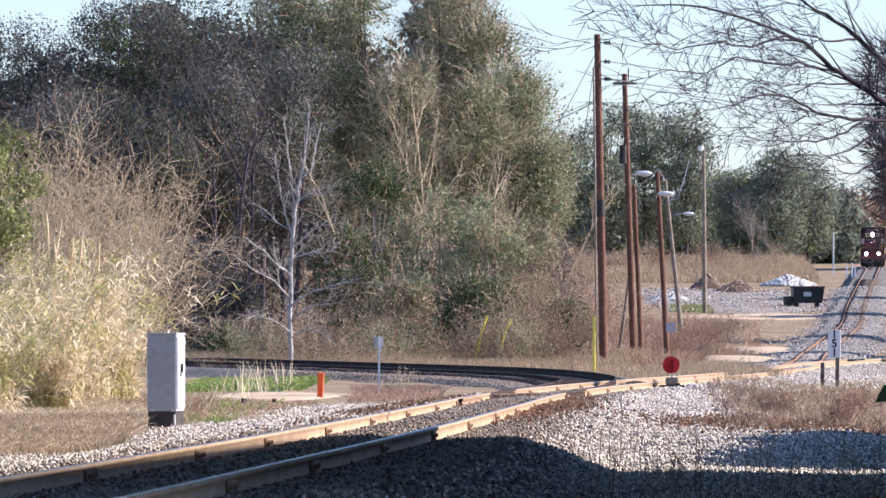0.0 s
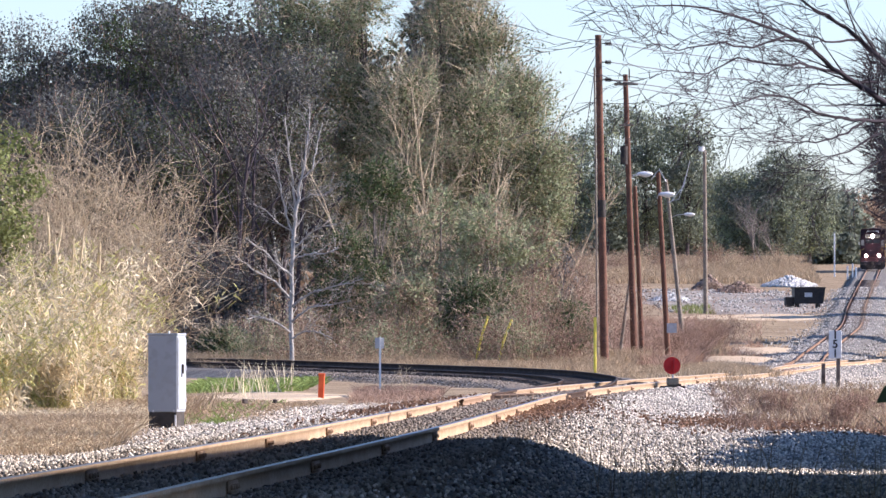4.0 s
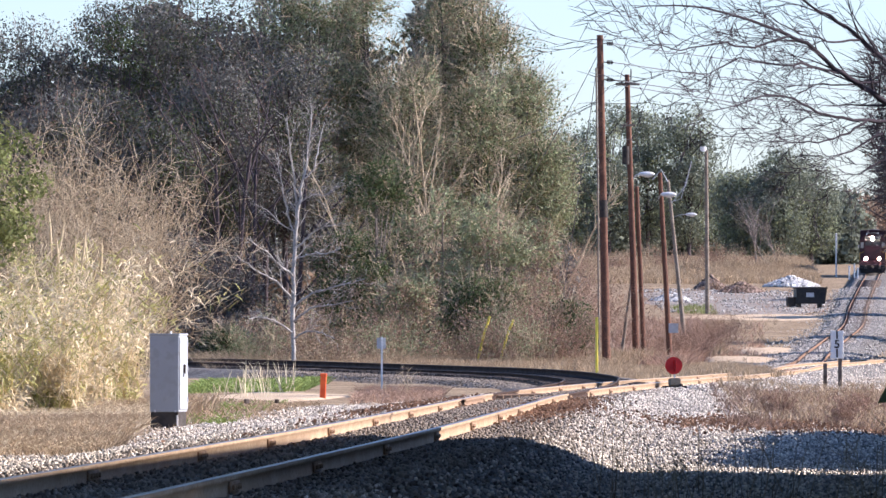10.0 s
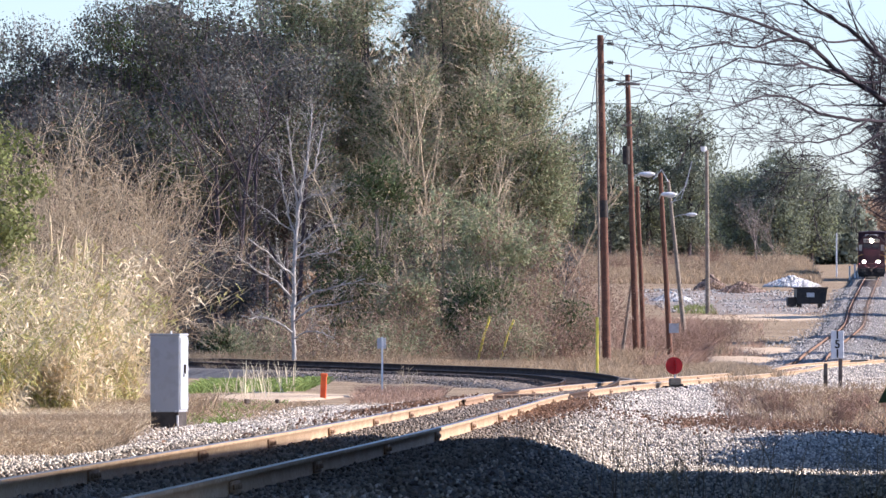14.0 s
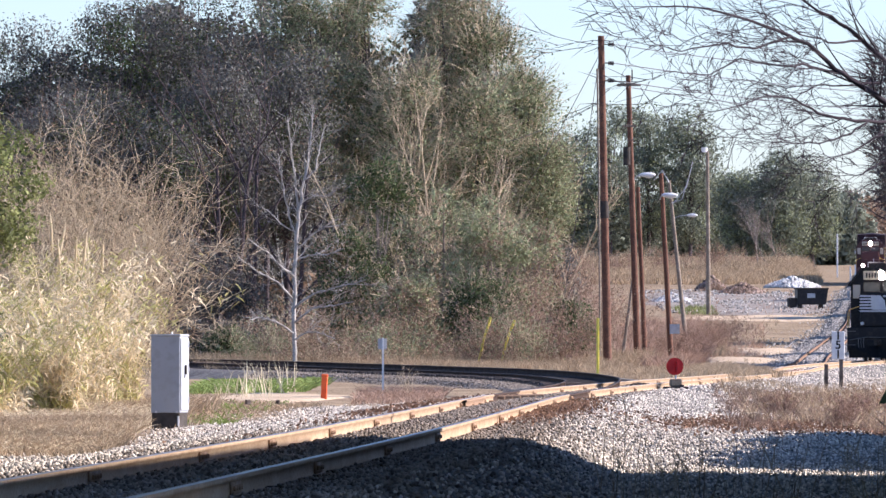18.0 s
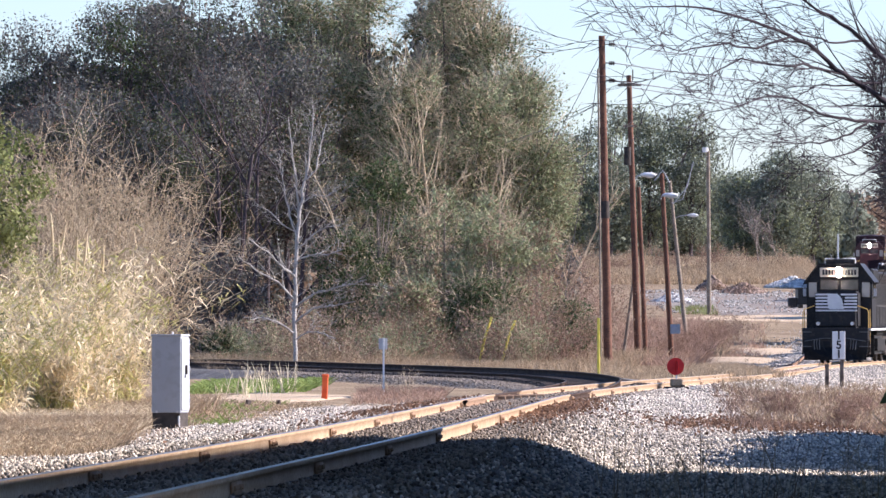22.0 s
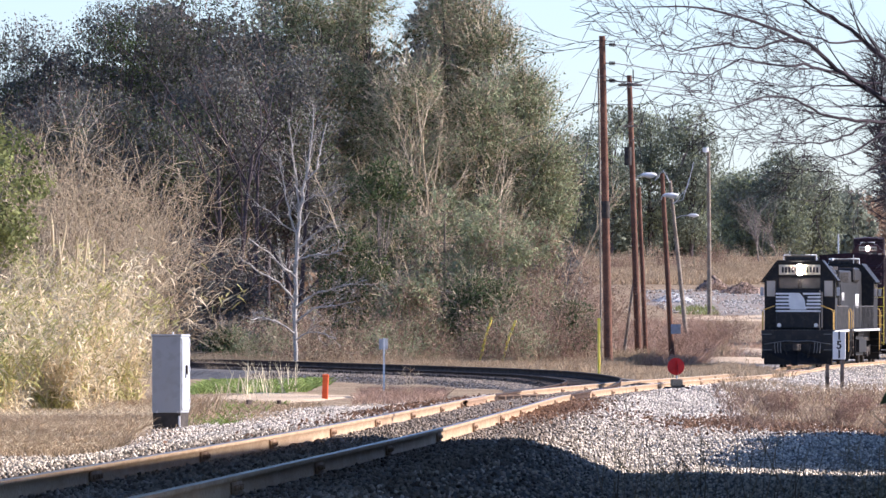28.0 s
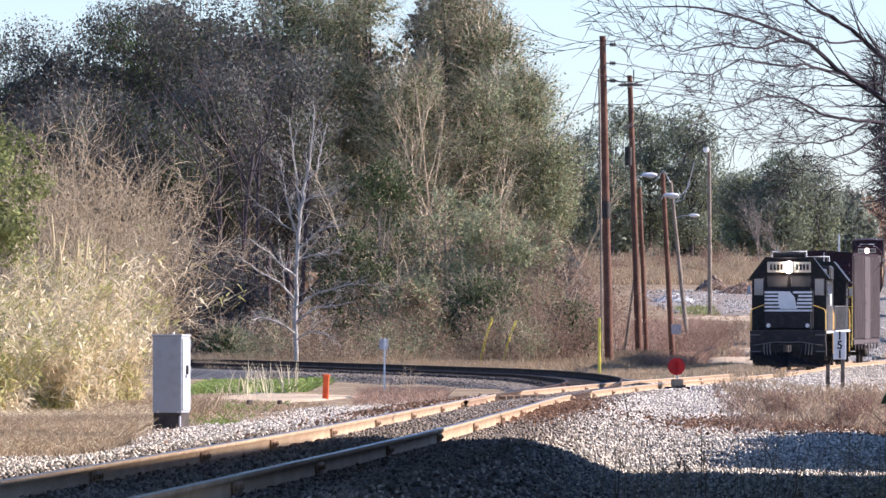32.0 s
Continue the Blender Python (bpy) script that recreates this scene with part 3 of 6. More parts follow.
        part("emblem", em, M_WHITE, nose, "plain white emblem patch")
        em = prism([(-0.14, 2.44), (0.0, 2.52), (0.10, 2.46), (0.14, 2.62), (0.10, 2.78), (0.20, 2.94), (0.14, 3.06), (0.02, 3.00), (-0.02, 2.84), (-0.16, 2.76), (-0.10, 2.62)], "y", -1.0, -0.985)
        part("emblem", em, M_LOCO, nose, "plain dark shape on the patch")
    # cab
    cab_prof = [(-1.50, 1.60), (1.50, 1.60), (1.50, 3.72), (1.34, 3.98), (0.92, 4.50), (-0.92, 4.50), (-1.34, 3.98), (-1.50, 3.72)]
    cab = part("cab", prism(cab_prof, "y", -4.75, -2.50), paint, e)
    roof_prof = [(-1.62, 3.70), (-1.58, 3.66), (-0.94, 4.46), (0.94, 4.46), (1.58, 3.66), (1.62, 3.70), (0.96, 4.55), (-0.96, 4.55)]
    part("cab_roof", prism(roof_prof, "y", -4.85, -2.34), paint, cab)
    for x0, x1, z0, z1 in ((-0.86, -0.08, 3.36, 3.80), (0.08, 0.86, 3.36, 3.80), (-1.40, -1.04, 3.02, 3.68), (1.04, 1.40, 3.02, 3.68)):
        part("windscreen", bevel_box(x0, -2.508, z0, x1, -2.490, z1, 0.0), M_DAYPANE if abs(x0 + x1) > 2 else M_GLASS, cab, "cab window with daylight put into its pale colour" if abs(x0 + x1) > 2 else "dark cab window")
        fr = Soup()
        for a in ((x0 - .03, z0 - .03, x1 + .03, z0), (x0 - .03, z1, x1 + .03, z1 + .03), (x0 - .03, z0, x0, z1), (x1, z0, x1 + .03, z1)):
            fr.box(a[0], -2.50, a[1], a[2], -2.475, a[3])
        link("window_frame", fr, M_DARKIRON, cab)
    for sd in (-1, 1):
        for y0, y1 in ((-4.45, -3.72), (-3.62, -2.9)):
            part("side_window", bevel_box(sd * 1.50 - 0.012, y0, 2.95, sd * 1.50 + 0.012, y1, 3.60, 0.0), M_GLASS, cab)
        part("sunshade", bevel_box(sd * 1.50 - 0.0, -4.5, 3.62, sd * 1.72, -2.9, 3.66, 0.0) if sd > 0 else bevel_box(-1.72, -4.5, 3.62, -1.50, -2.9, 3.66, 0.0), paint, cab)
        part("mirror", bevel_box(sd * 1.62 - 0.07, -2.75, 3.05, sd * 1.62 + 0.07, -2.71, 3.40, 0.0), M_GALV, cab)
        part("number_board", bevel_box(sd * 0.52 - 0.36, -2.40, 3.93, sd * 0.52 + 0.36, -2.33, 4.36, 0.02), M_NUMBER, cab, "pale lit number board")
        s = Soup()
        bars(s, sd * 0.52 - 0.27, -2.327, 4.03, 0.56, 0.23, 4, 0.35)
        link("board_print", s, M_BLACK, cab)
    box = part("roof_box", bevel_box(-0.66, -3.6, 4.55, 0.66, -3.0, 4.74, 0.04), M_DARKIRON, cab, "cooling unit on the cab roof")
    rod("box_rim", [(-0.70, -2.97, 4.55), (-0.70, -2.97, 4.78), (0.70, -2.97, 4.78), (0.70, -2.97, 4.55)], 0.03, M_WHITE, box, 6, "white edge rail")
    rod("antenna", [(0.5, -3.9, 4.55), (0.5, -3.9, 4.95)], 0.02, M_GALV, cab)
    part("horn", disc(-0.5, -3.7, 4.74, 0.09, 0.34, "y", 12, 0.03), M_GALV, cab)
    # headlight: twin lamps in a housing between the boards
    hl = part("headlight_housing", bevel_box(-0.15, -2.42, 3.90, 0.15, -2.28, 4.40, 0.03), M_LOCO, cab)
    for z in (4.03, 4.26):
        part("headlight", disc(0, -2.272, z, 0.115, 0.03, "y", 16), M_HEADLIGHT if lit else M_LAMPLENS, hl, "lit headlight" if lit else "unlit headlight")
    for sd in (-1, 1):
        b = part("ditch_light", disc(sd * 0.78, -0.40, 1.80, 0.17 if ditch else 0.11, 0.12, "y", 14), M_DARKIRON, e)
        part("lens", disc(sd * 0.78, -0.325, 1.80, 0.15 if ditch else 0.085, 0.03, "y", 14), M_HEADLIGHT if ditch else M_LAMPLENS, b, "lit lamp" if ditch else "unlit lamp")
    # long hood with doors, louvres and fans
    hood = part("long_hood", bevel_box(-0.94, -L + 0.75, 1.60, 0.94, -4.76, 4.20, 0.06), paint, e)
    for sd in (-1, 1):
        for k in range(14):
            y = -5.1 - k * 0.83
            part("hood_door", bevel_box(sd * 0.952 - 0.014, y - 0.76, 1.75, sd * 0.952 + 0.014, y, 3.55, 0.0), paint, hood)
            if k in (2, 3, 9, 10, 11, 12, 13):
                lv = Soup()
                for j in range(7):
                    lv.box(sd * 0.975 - 0.012, y - 0.70, 3.66 + j * 0.065, sd * 0.975 + 0.012, y - 0.06, 3.69 + j * 0.065)
                link("louvre", lv, M_DARKIRON, hood)
        s = Soup()
        for k in range(4):
            x = -7.2 - k * 0.5
            s.box(sd * 0.966, x, 2.5, sd * 0.976, x + 0.34, 3.15)
        link("side_print", s, M_WHITE, hood, "white bars of faded lettering")
        s = Soup()
        for k in range(16):
            y = -5.0 - k * 0.78
            s.tube([(sd * 1.50, y, 1.6), (sd * 1.50, y, 2.6)], [0.018, 0.018], 5)
        s.tube([(sd * 1.50, -4.95, 2.6), (sd * 1.50, -L + 1.2, 2.6)], [0.02, 0.02], 5)
        link("handrail", s, M_HANDRAIL, e, "grey walkway handrail")
    for y in (-6.2, -7.4, -13.4, -14.6, -15.6):
        part("roof_fan", disc(0, y, 4.28, 0.55, 0.16, "z", 20), M_DARKIRON, hood)
    part("exhaust_stack", bevel_box(-0.2, -9.3, 4.18, 0.2, -8.9, 4.40, 0.02), M_DARKIRON, hood)
    part("dynamic_brake_hump", bevel_box(-1.1, -10.6, 3.7, 1.1, -7.9, 4.34, 0.08), paint, hood)
    part("fuel_tank", bevel_box(-1.35, -11.4, 0.38, 1.35, -7.0, 1.25, 0.15, 2), M_LOCO, e)
    for sd in (-1, 1):
        part("air_tank", disc(sd * 1.15, -9.3, 1.36, 0.14, 3.2, "y", 12), M_LOCO, e)
    wheels = []
    for y in (-3.6, -14.0):
        truck_frame(e, y)
        wheels += [wheelset(e, y + 1.35), wheelset(e, y - 1.35)]
    if high:
        # runs long hood first: a lamp, boards and a number on that end
        y = -L + 0.75
        for z in (3.78, 4.0):
            part("headlight", disc(0, y - 0.03, z, 0.115, 0.05, "y", 16), M_HEADLIGHT, hood, "lit headlight")
        for sd in (-1, 1):
            part("number_board", bevel_box(sd * 0.6 - 0.22, y - 0.04, 3.74, sd * 0.6 + 0.22, y, 4.02, 0.01), M_NUMBER, hood)
            s = Soup()
            for k in range(3):
                s.box(sd * 0.974, y + 0.6 + k * 0.42, 2.85, sd * 0.984, y + 0.88 + k * 0.42, 3.2)
            link("number_print", s, M_WHITE, hood, "plain white bars of a number")
        turn = Matrix.Translation((0, -L - 0.45, 0)) @ pose(0, 0, 0, 0, 0, 180)
        for ob in e.children_recursive:
            if ob in wheels:
                ob.location.y = -L - 0.45 - ob.location.y
            else:
                ob.data.transform(turn)
    return e, wheels


def boxcar(label):
    """A ribbed boxcar. Origin at its leading coupler at rail height, its front along +y."""
    e = thing("boxcar", Matrix(), label, "boxcar")
    L, w = 16.6, 1.50
    body = part("body", bevel_box(-w, -L + 0.75, 1.08, w, -0.75, 4.92, 0.02), M_CARBROWN, e)
    part("roof", prism([(-w - 0.05, 4.90), (w + 0.05, 4.90), (w + 0.05, 4.97), (0, 5.08), (-w - 0.05, 4.97)], "y", -L + 0.68, -0.68), M_CARBROWN, e)
    for sd in (-1, 1):
        # Ribs paler, sheet darker: sun and shade put into the paint.
        part("side_sheet", bevel_box(sd * (w + 0.006) - 0.006, -L + 0.8, 1.12, sd * (w + 0.006) + 0.006, -0.8, 4.88, 0.0), M_CARSHADE, body, "side sheet coloured dark for the shade between ribs")
        for k in range(31):
            y = -1.0 - k * 0.487
            if 14 <= k <= 18:
                continue
            part("rib", bevel_box(min(sd * w, sd * (w + 0.085)), y - 0.11, 1.16, max(sd * w, sd * (w + 0.085)), y, 4.84, 0.02), M_CARSIDE, body)
        door = part("sliding_door", bevel_box(sd * (w + 0.05) - 0.04, -9.9, 1.12, sd * (w + 0.05) + 0.04, -6.9, 4.84, 0.02), M_CARSIDE, body)
        for z in (1.9, 2.7, 3.5):
            part("door_rib", bevel_box(sd * (w + 0.10) - 0.02, -9.8, z, sd * (w + 0.10) + 0.02, -7.0, z + 0.10, 0.0), M_CARSIDE, door)
        part("side_sill", bevel_box(sd * (w + 0.02) - 0.05, -L + 0.8, 0.92, sd * (w + 0.02) + 0.05, -0.8, 1.10, 0.01), M_CARSIDE, e)
        for k in range(8):
            y = -2.2 - k * 1.8
            part("sill_gusset", bevel_box(sd * w - 0.02, y - 0.14, 0.66, sd * w + 0.02, y + 0.14, 0.94, 0.0), M_CARSIDE, e)
        for y in (-0.74, -L + 0.74):
            ld = Soup()
            sg = 1 if y > -5 else -1
            for k in range(7):
                ld.tube([(sd * (w - 0.02), y + sg * 0.07, 0.9 + k * 0.42), (sd * (w - 0.5), y + sg * 0.07, 0.9 + k * 0.42)], [0.016, 0.016], 5)
            for xx in (w - 0.02, w - 0.5):
                ld.tube([(sd * xx, y + sg * 0.07, 0.8), (sd * xx, y + sg * 0.07, 3.5)], [0.016, 0.016], 5)
            link("ladder", ld, M_YELLOW if sg > 0 else M_CARBROWN, e, "yellow end ladder" if sg > 0 else "")
    for y, sg in ((-0.75, 1), (-L + 0.75, -1)):
        for k in range(10):
            part("end_corrugation", bevel_box(-w + 0.12, y - 0.03, 1.35 + k * 0.33, w - 0.12, y + 0.05, 1.52 + k * 0.33, 0.03), M_CARBROWN, body)
        part("coupler", bevel_box(-0.14, y - 0.2, 0.74, 0.14, y + sg * 0.7, 1.02, 0.04), M_DARKIRON, e)
    s = Soup()
    bars(s, 0.5, -0.69, 4.30, 0.45, 0.12, 3, 0.3)
    bars(s, 0.4, -0.69, 4.10, 0.75, 0.14, 6, 0.25)
    link("end_print", s, M_WHITE, body, "plain bars of small white lettering")
    part("brake_wheel", disc(-0.55, -0.60, 3.2, 0.26, 0.05, "y", 18), M_DARKIRON, e)
    part("centre_sill", bevel_box(-0.25, -L + 0.7, 0.75, 0.25, -0.7, 1.08, 0.02), M_DARKIRON, e)
    wheels = []
    for y in (-2.4, -L + 2.4):
        truck_frame(e, y, 1.73)
        wheels += [wheelset(e, y + 0.865, 0.42), wheelset(e, y - 0.865, 0.42)]
    return e, wheels


M_HANDRAIL = mat("grey_handrail_paint", (0.10, 0.10, 0.10), (0.16, 0.155, 0.15), 0.6, 5.0, 0.0)
M_CARSHADE = mat("shaded_boxcar_sheet", (0.028, 0.020, 0.021), (0.048, 0.036, 0.035), 0.8, 1.0, 0.1, c=(0.035, 0.024, 0.024), fine=7)
M_GRAB = mat("tan_yellow_rail_paint", (0.62, 0.36, 0.08), (0.72, 0.45, 0.13), 0.6, 5.0, 0.0)
M_HOSE = mat("worn_rubber_hose", (0.10, 0.095, 0.09), (0.20, 0.19, 0.18), 0.7, 5.0, 0.1)
# Daylight seen through the cab is painted in as a pale glass colour.
M_DAYPANE = mat("daylit_window_glass", (0.42, 0.38, 0.33), (0.50, 0.46, 0.40), 0.1, 1.0, 0.0, spec=0.7)
M_NUMBER = mat("number_board_glass", (0.55, 0.49, 0.36), (0.64, 0.57, 0.43), 0.4, 5.0, 0.0)
engine_black, wheels_black = engine("black road switcher with white nose stripes and lit headlight", M_LOCO, True, False)
engine_second, wheels_second = engine("high-nosed black road switcher coupled behind, long hood first", M_LOCO, False, False, False, True)
engine_far, wheels_far = engine("dark maroon locomotive with lit headlight and ditch lights", M_MAROON, False, True)
box_lead, wheels_box = boxcar("brown boxcar with ribbed sides behind the black engines")
car_far, wheels_carfar = boxcar("brown boxcar coupled behind the maroon locomotive")

# ---- small things by the track ----


def cabinet():
    x, y, _ = (-4.40, 134.75, -0.33)
    c = thing("signal_cabinet", pose(x, y, -0.44, 0, 0, -17), "grey steel signal cabinet on a dark concrete base", "cabinet")
    w, d, h0, h = 0.245, 0.21, 0.34, 1.56
    part("base", bevel_box(-w + 0.01, -d + 0.01, -0.12, w - 0.01, d - 0.01, h0, 0.01), M_CONCRETE, c, "dark stained concrete base")
    part("housing", bevel_box(-w, -d, h0, w, d, h, 0.008), M_CABINET, c)
    part("lid", bevel_box(-w - 0.015, -d - 0.015, h, w + 0.015, d + 0.015, h + 0.035, 0.008), M_CABINET, c)
    dr = part("door", bevel_box(w - 0.002, -d + 0.02, h0 + 0.04, w + 0.018, d - 0.02, h - 0.03, 0.005), M_CABINET, c)
    part("latch", bevel_box(w + 0.018, -0.03, 0.95, w + 0.05, 0.0, 1.1, 0.004), M_DARKIRON, dr)
    part("padlock", bevel_box(w + 0.02, -0.06, 0.90, w + 0.045, -0.03, 0.96, 0.004), M_GALV, dr)
    for z in (0.5, 1.0, 1.4):
        part("hinge", bevel_box(w, d - 0.05, z, w + 0.026, d - 0.02, z + 0.08, 0.003), M_GALV, dr)
    part("lifting_eye", bevel_box(0.03, -0.02, h + 0.03, 0.05, 0.02, h + 0.075, 0.003), M_WHITE, c)
    for sx in (-0.17, 0.18):
        part("anchor_bolt", bevel_box(sx, -d - 0.012, h0 - 0.005, sx + 0.025, -d + 0.004, h0 + 0.03, 0.002), M_WHITE, c)
    part("conduit", disc(w - 0.02, -d - 0.02, 0.14, 0.018, 0.3, "z", 8), M_WHITE, c)


def orange_post():
    x, y, _ = (-2.96, 206.50, -0.27)
    p = thing("marker_post", pose(x, y, -0.42, 0, 2.5, 0), "short orange-red plastic marker post in gravel", "post")
    part("post", bevel_box(-0.075, -0.06, -0.2, 0.075, 0.06, 0.68, 0.02), M_ORANGE, p)
    part("cap", bevel_box(-0.085, -0.07, 0.62, 0.085, 0.07, 0.70, 0.02), M_ORANGE, p)


def small_sign():
    x, y, _ = (-1.58, 217.00, -0.09)
    p = thing("track_sign", pose(x, y, -0.42), "thin white post with a small grey blank sign", "sign")
    part("post", bevel_box(-0.024, -0.02, -0.2, 0.024, 0.02, 1.60, 0.004), M_WHITE, p)
    part("plate", bevel_box(-0.13, 0.022, 1.30, 0.10, 0.032, 1.58, 0.003), M_GALV, p, "grey back of a sign plate")
    for z in (1.35, 1.5):
        part("bolt", disc(0, -0.025, z, 0.012, 0.012, "y", 8), M_GALV, p)


def switch_stand():
    x, y, _ = (5.98, 217.00, -0.30)
    p = thing("switch_stand", pose(x, y, -0.14, 0, 0, 8), "low switch stand with a round red target", "switch stand")
    part("base_plate", bevel_box(-0.30, -0.2, 0.0, 0.30, 0.2, 0.06, 0.01), M_DARKIRON, p)
    part("housing", bevel_box(-0.15, -0.14, 0.06, 0.15, 0.14, 0.26, 0.03), M_RUST, p, "rusty iron housing")
    part("spindle", disc(0, 0, 0.42, 0.022, 0.62, "z", 8), M_WHITE, p)
    t = part("target", disc(-0.03, -0.04, 0.58, 0.225, 0.012, "y", 28), M_RED, p, "round red enamel target")
    part("target_vane", bevel_box(-0.012, -0.28, 0.42, 0.0, 0.20, 0.72, 0.0), M_RED, t)
    part("lever", bevel_box(0.10, -0.5, 0.06, 0.14, 0.0, 0.11, 0.01), M_DARKIRON, p)
    part("throw_rod", bevel_box(-1.6, -0.03, -0.02, -0.2, 0.03, 0.02, 0.005), M_DARKIRON, p)


def milepost():
    x, y, _ = (12.30, 262.50, -0.18)
    z = -0.38
    p = thing("milepost", pose(x, y, z), "white milepost board reading 151 on a weathered post", "milepost")
    part("post", bevel_box(0.04, -0.05, -0.2, 0.16, 0.05, 1.05, 0.01), M_TIE, p, "weathered wooden post")
    b = part("board", bevel_box(-0.20, -0.085, 0.93, 0.20, -0.055, 1.80, 0.01), M_WHITE, p, "white board with black numerals")
    for k, ch in enumerate("151"):
        cu = bpy.data.curves.new("numeral", "FONT")
        cu.body, cu.size, cu.extrude, cu.align_x, cu.align_y = ch, 0.36, 0.004, "CENTER", "CENTER"
        cu.offset = 0.008
        tmp = bpy.data.objects.new("numeral", cu)
        scene.collection.objects.link(tmp)
        bpy.context.view_layer.update()
        me = bpy.data.meshes.new_from_object(tmp.evaluated_get(bpy.context.evaluated_depsgraph_get()))
        bpy.data.objects.remove(tmp)
        me.materials.clear()
        me.materials.append(M_BLACK)
        ob = new("numeral", me)
        ob.parent = b
        ob.matrix_basis = pose(0, -0.09, 1.66 - k * 0.29, 90, 0, 0)
    st = thing("rail_stub", pose(x - 0.42, y - 1.2, z, 0, 0, 0), "short weathered wooden stub beside the milepost", "post")
    part("stub", bevel_box(-0.06, -0.05, -0.1, 0.06, 0.05, 0.78, 0.01), M_TIE, st)


def pole(base, top, r0, r1, material, label, lean_parts=True):
    b, t = Vector(base), Vector(top)
    b.z = float(ground_z(b.x, b.y)) - 0.1
    p = thing("utility_pole", Matrix.Translation(b), label, "utility pole", "poles by the track")
    n = 7
    d = t - b
    rod("shaft", [tuple(d * k / n) for k in range(n + 1)], [r0 + (r1 - r0) * k / n for k in range(n + 1)], material, p, 12)
    return p, b, d


def cobra(parent, at, length, sgn):
    """A street-lamp arm with a flat head."""
    a = Vector(at)
    rod("lamp_arm", [tuple(a), tuple(a + Vector((sgn * length * 0.4, -0.1, 0.16))), tuple(a + Vector((sgn * length, -0.2, 0.2)))], 0.03, M_GALV, parent)
    h = a + Vector((sgn * (length + 0.3), -0.2, 0.2))
    bm = bmesh.new()
    bmesh.ops.create_uvsphere(bm, u_segments=14, v_segments=8, radius=1.0)
    bm.transform(Matrix.Translation(h) @ Matrix.Diagonal((0.40, 0.17, 0.12, 1)))
    hd = part("lamp_head", bm, M_LAMPHEAD, parent, "pale grey street-lamp head")
    bm = bmesh.new()
    bmesh.ops.create_uvsphere(bm, u_segments=12, v_segments=6, radius=1.0)
    bm.transform(Matrix.Translation(h + Vector((sgn * 0.06, 0, -0.07))) @ Matrix.Diagonal((0.22, 0.14, 0.09, 1)))
    part("lamp_lens", bm, M_LAMPLENS, hd)


def insulator(parent, at, out):
    a = Vector(at)
    s = Soup()
    s.tube([tuple(a), tuple(a + Vector(out))], [0.025, 0.025], 6)
    for k in (0.45, 0.65, 0.85):
        q = a + Vector(out) * k
        s.tube([tuple(q - Vector(out) * 0.05), tuple(q + Vector(out) * 0.05)], [0.09, 0.09], 8)
    link("insulator", s, M_DARKIRON, parent)
    return a + Vector(out)


def wire(a, b, sag, r=0.021):
    a, b = Vector(a), Vector(b)
    pts = [tuple(a.lerp(b, k / 12) - Vector((0, 0, sag * 4 * (k / 12) * (1 - k / 12)))) for k in range(13)]
    w = thing("overhead_wire", Matrix(), "thin dark overhead wire strung from a pole", "wire", "overhead wires")
    rod("strand", pts, r, M_WIRE, w, 5)


M_LAMPHEAD = mat("lamp_head_paint", (0.62, 0.63, 0.64), (0.72, 0.73, 0.74), 0.4, 5.0, 0.0)


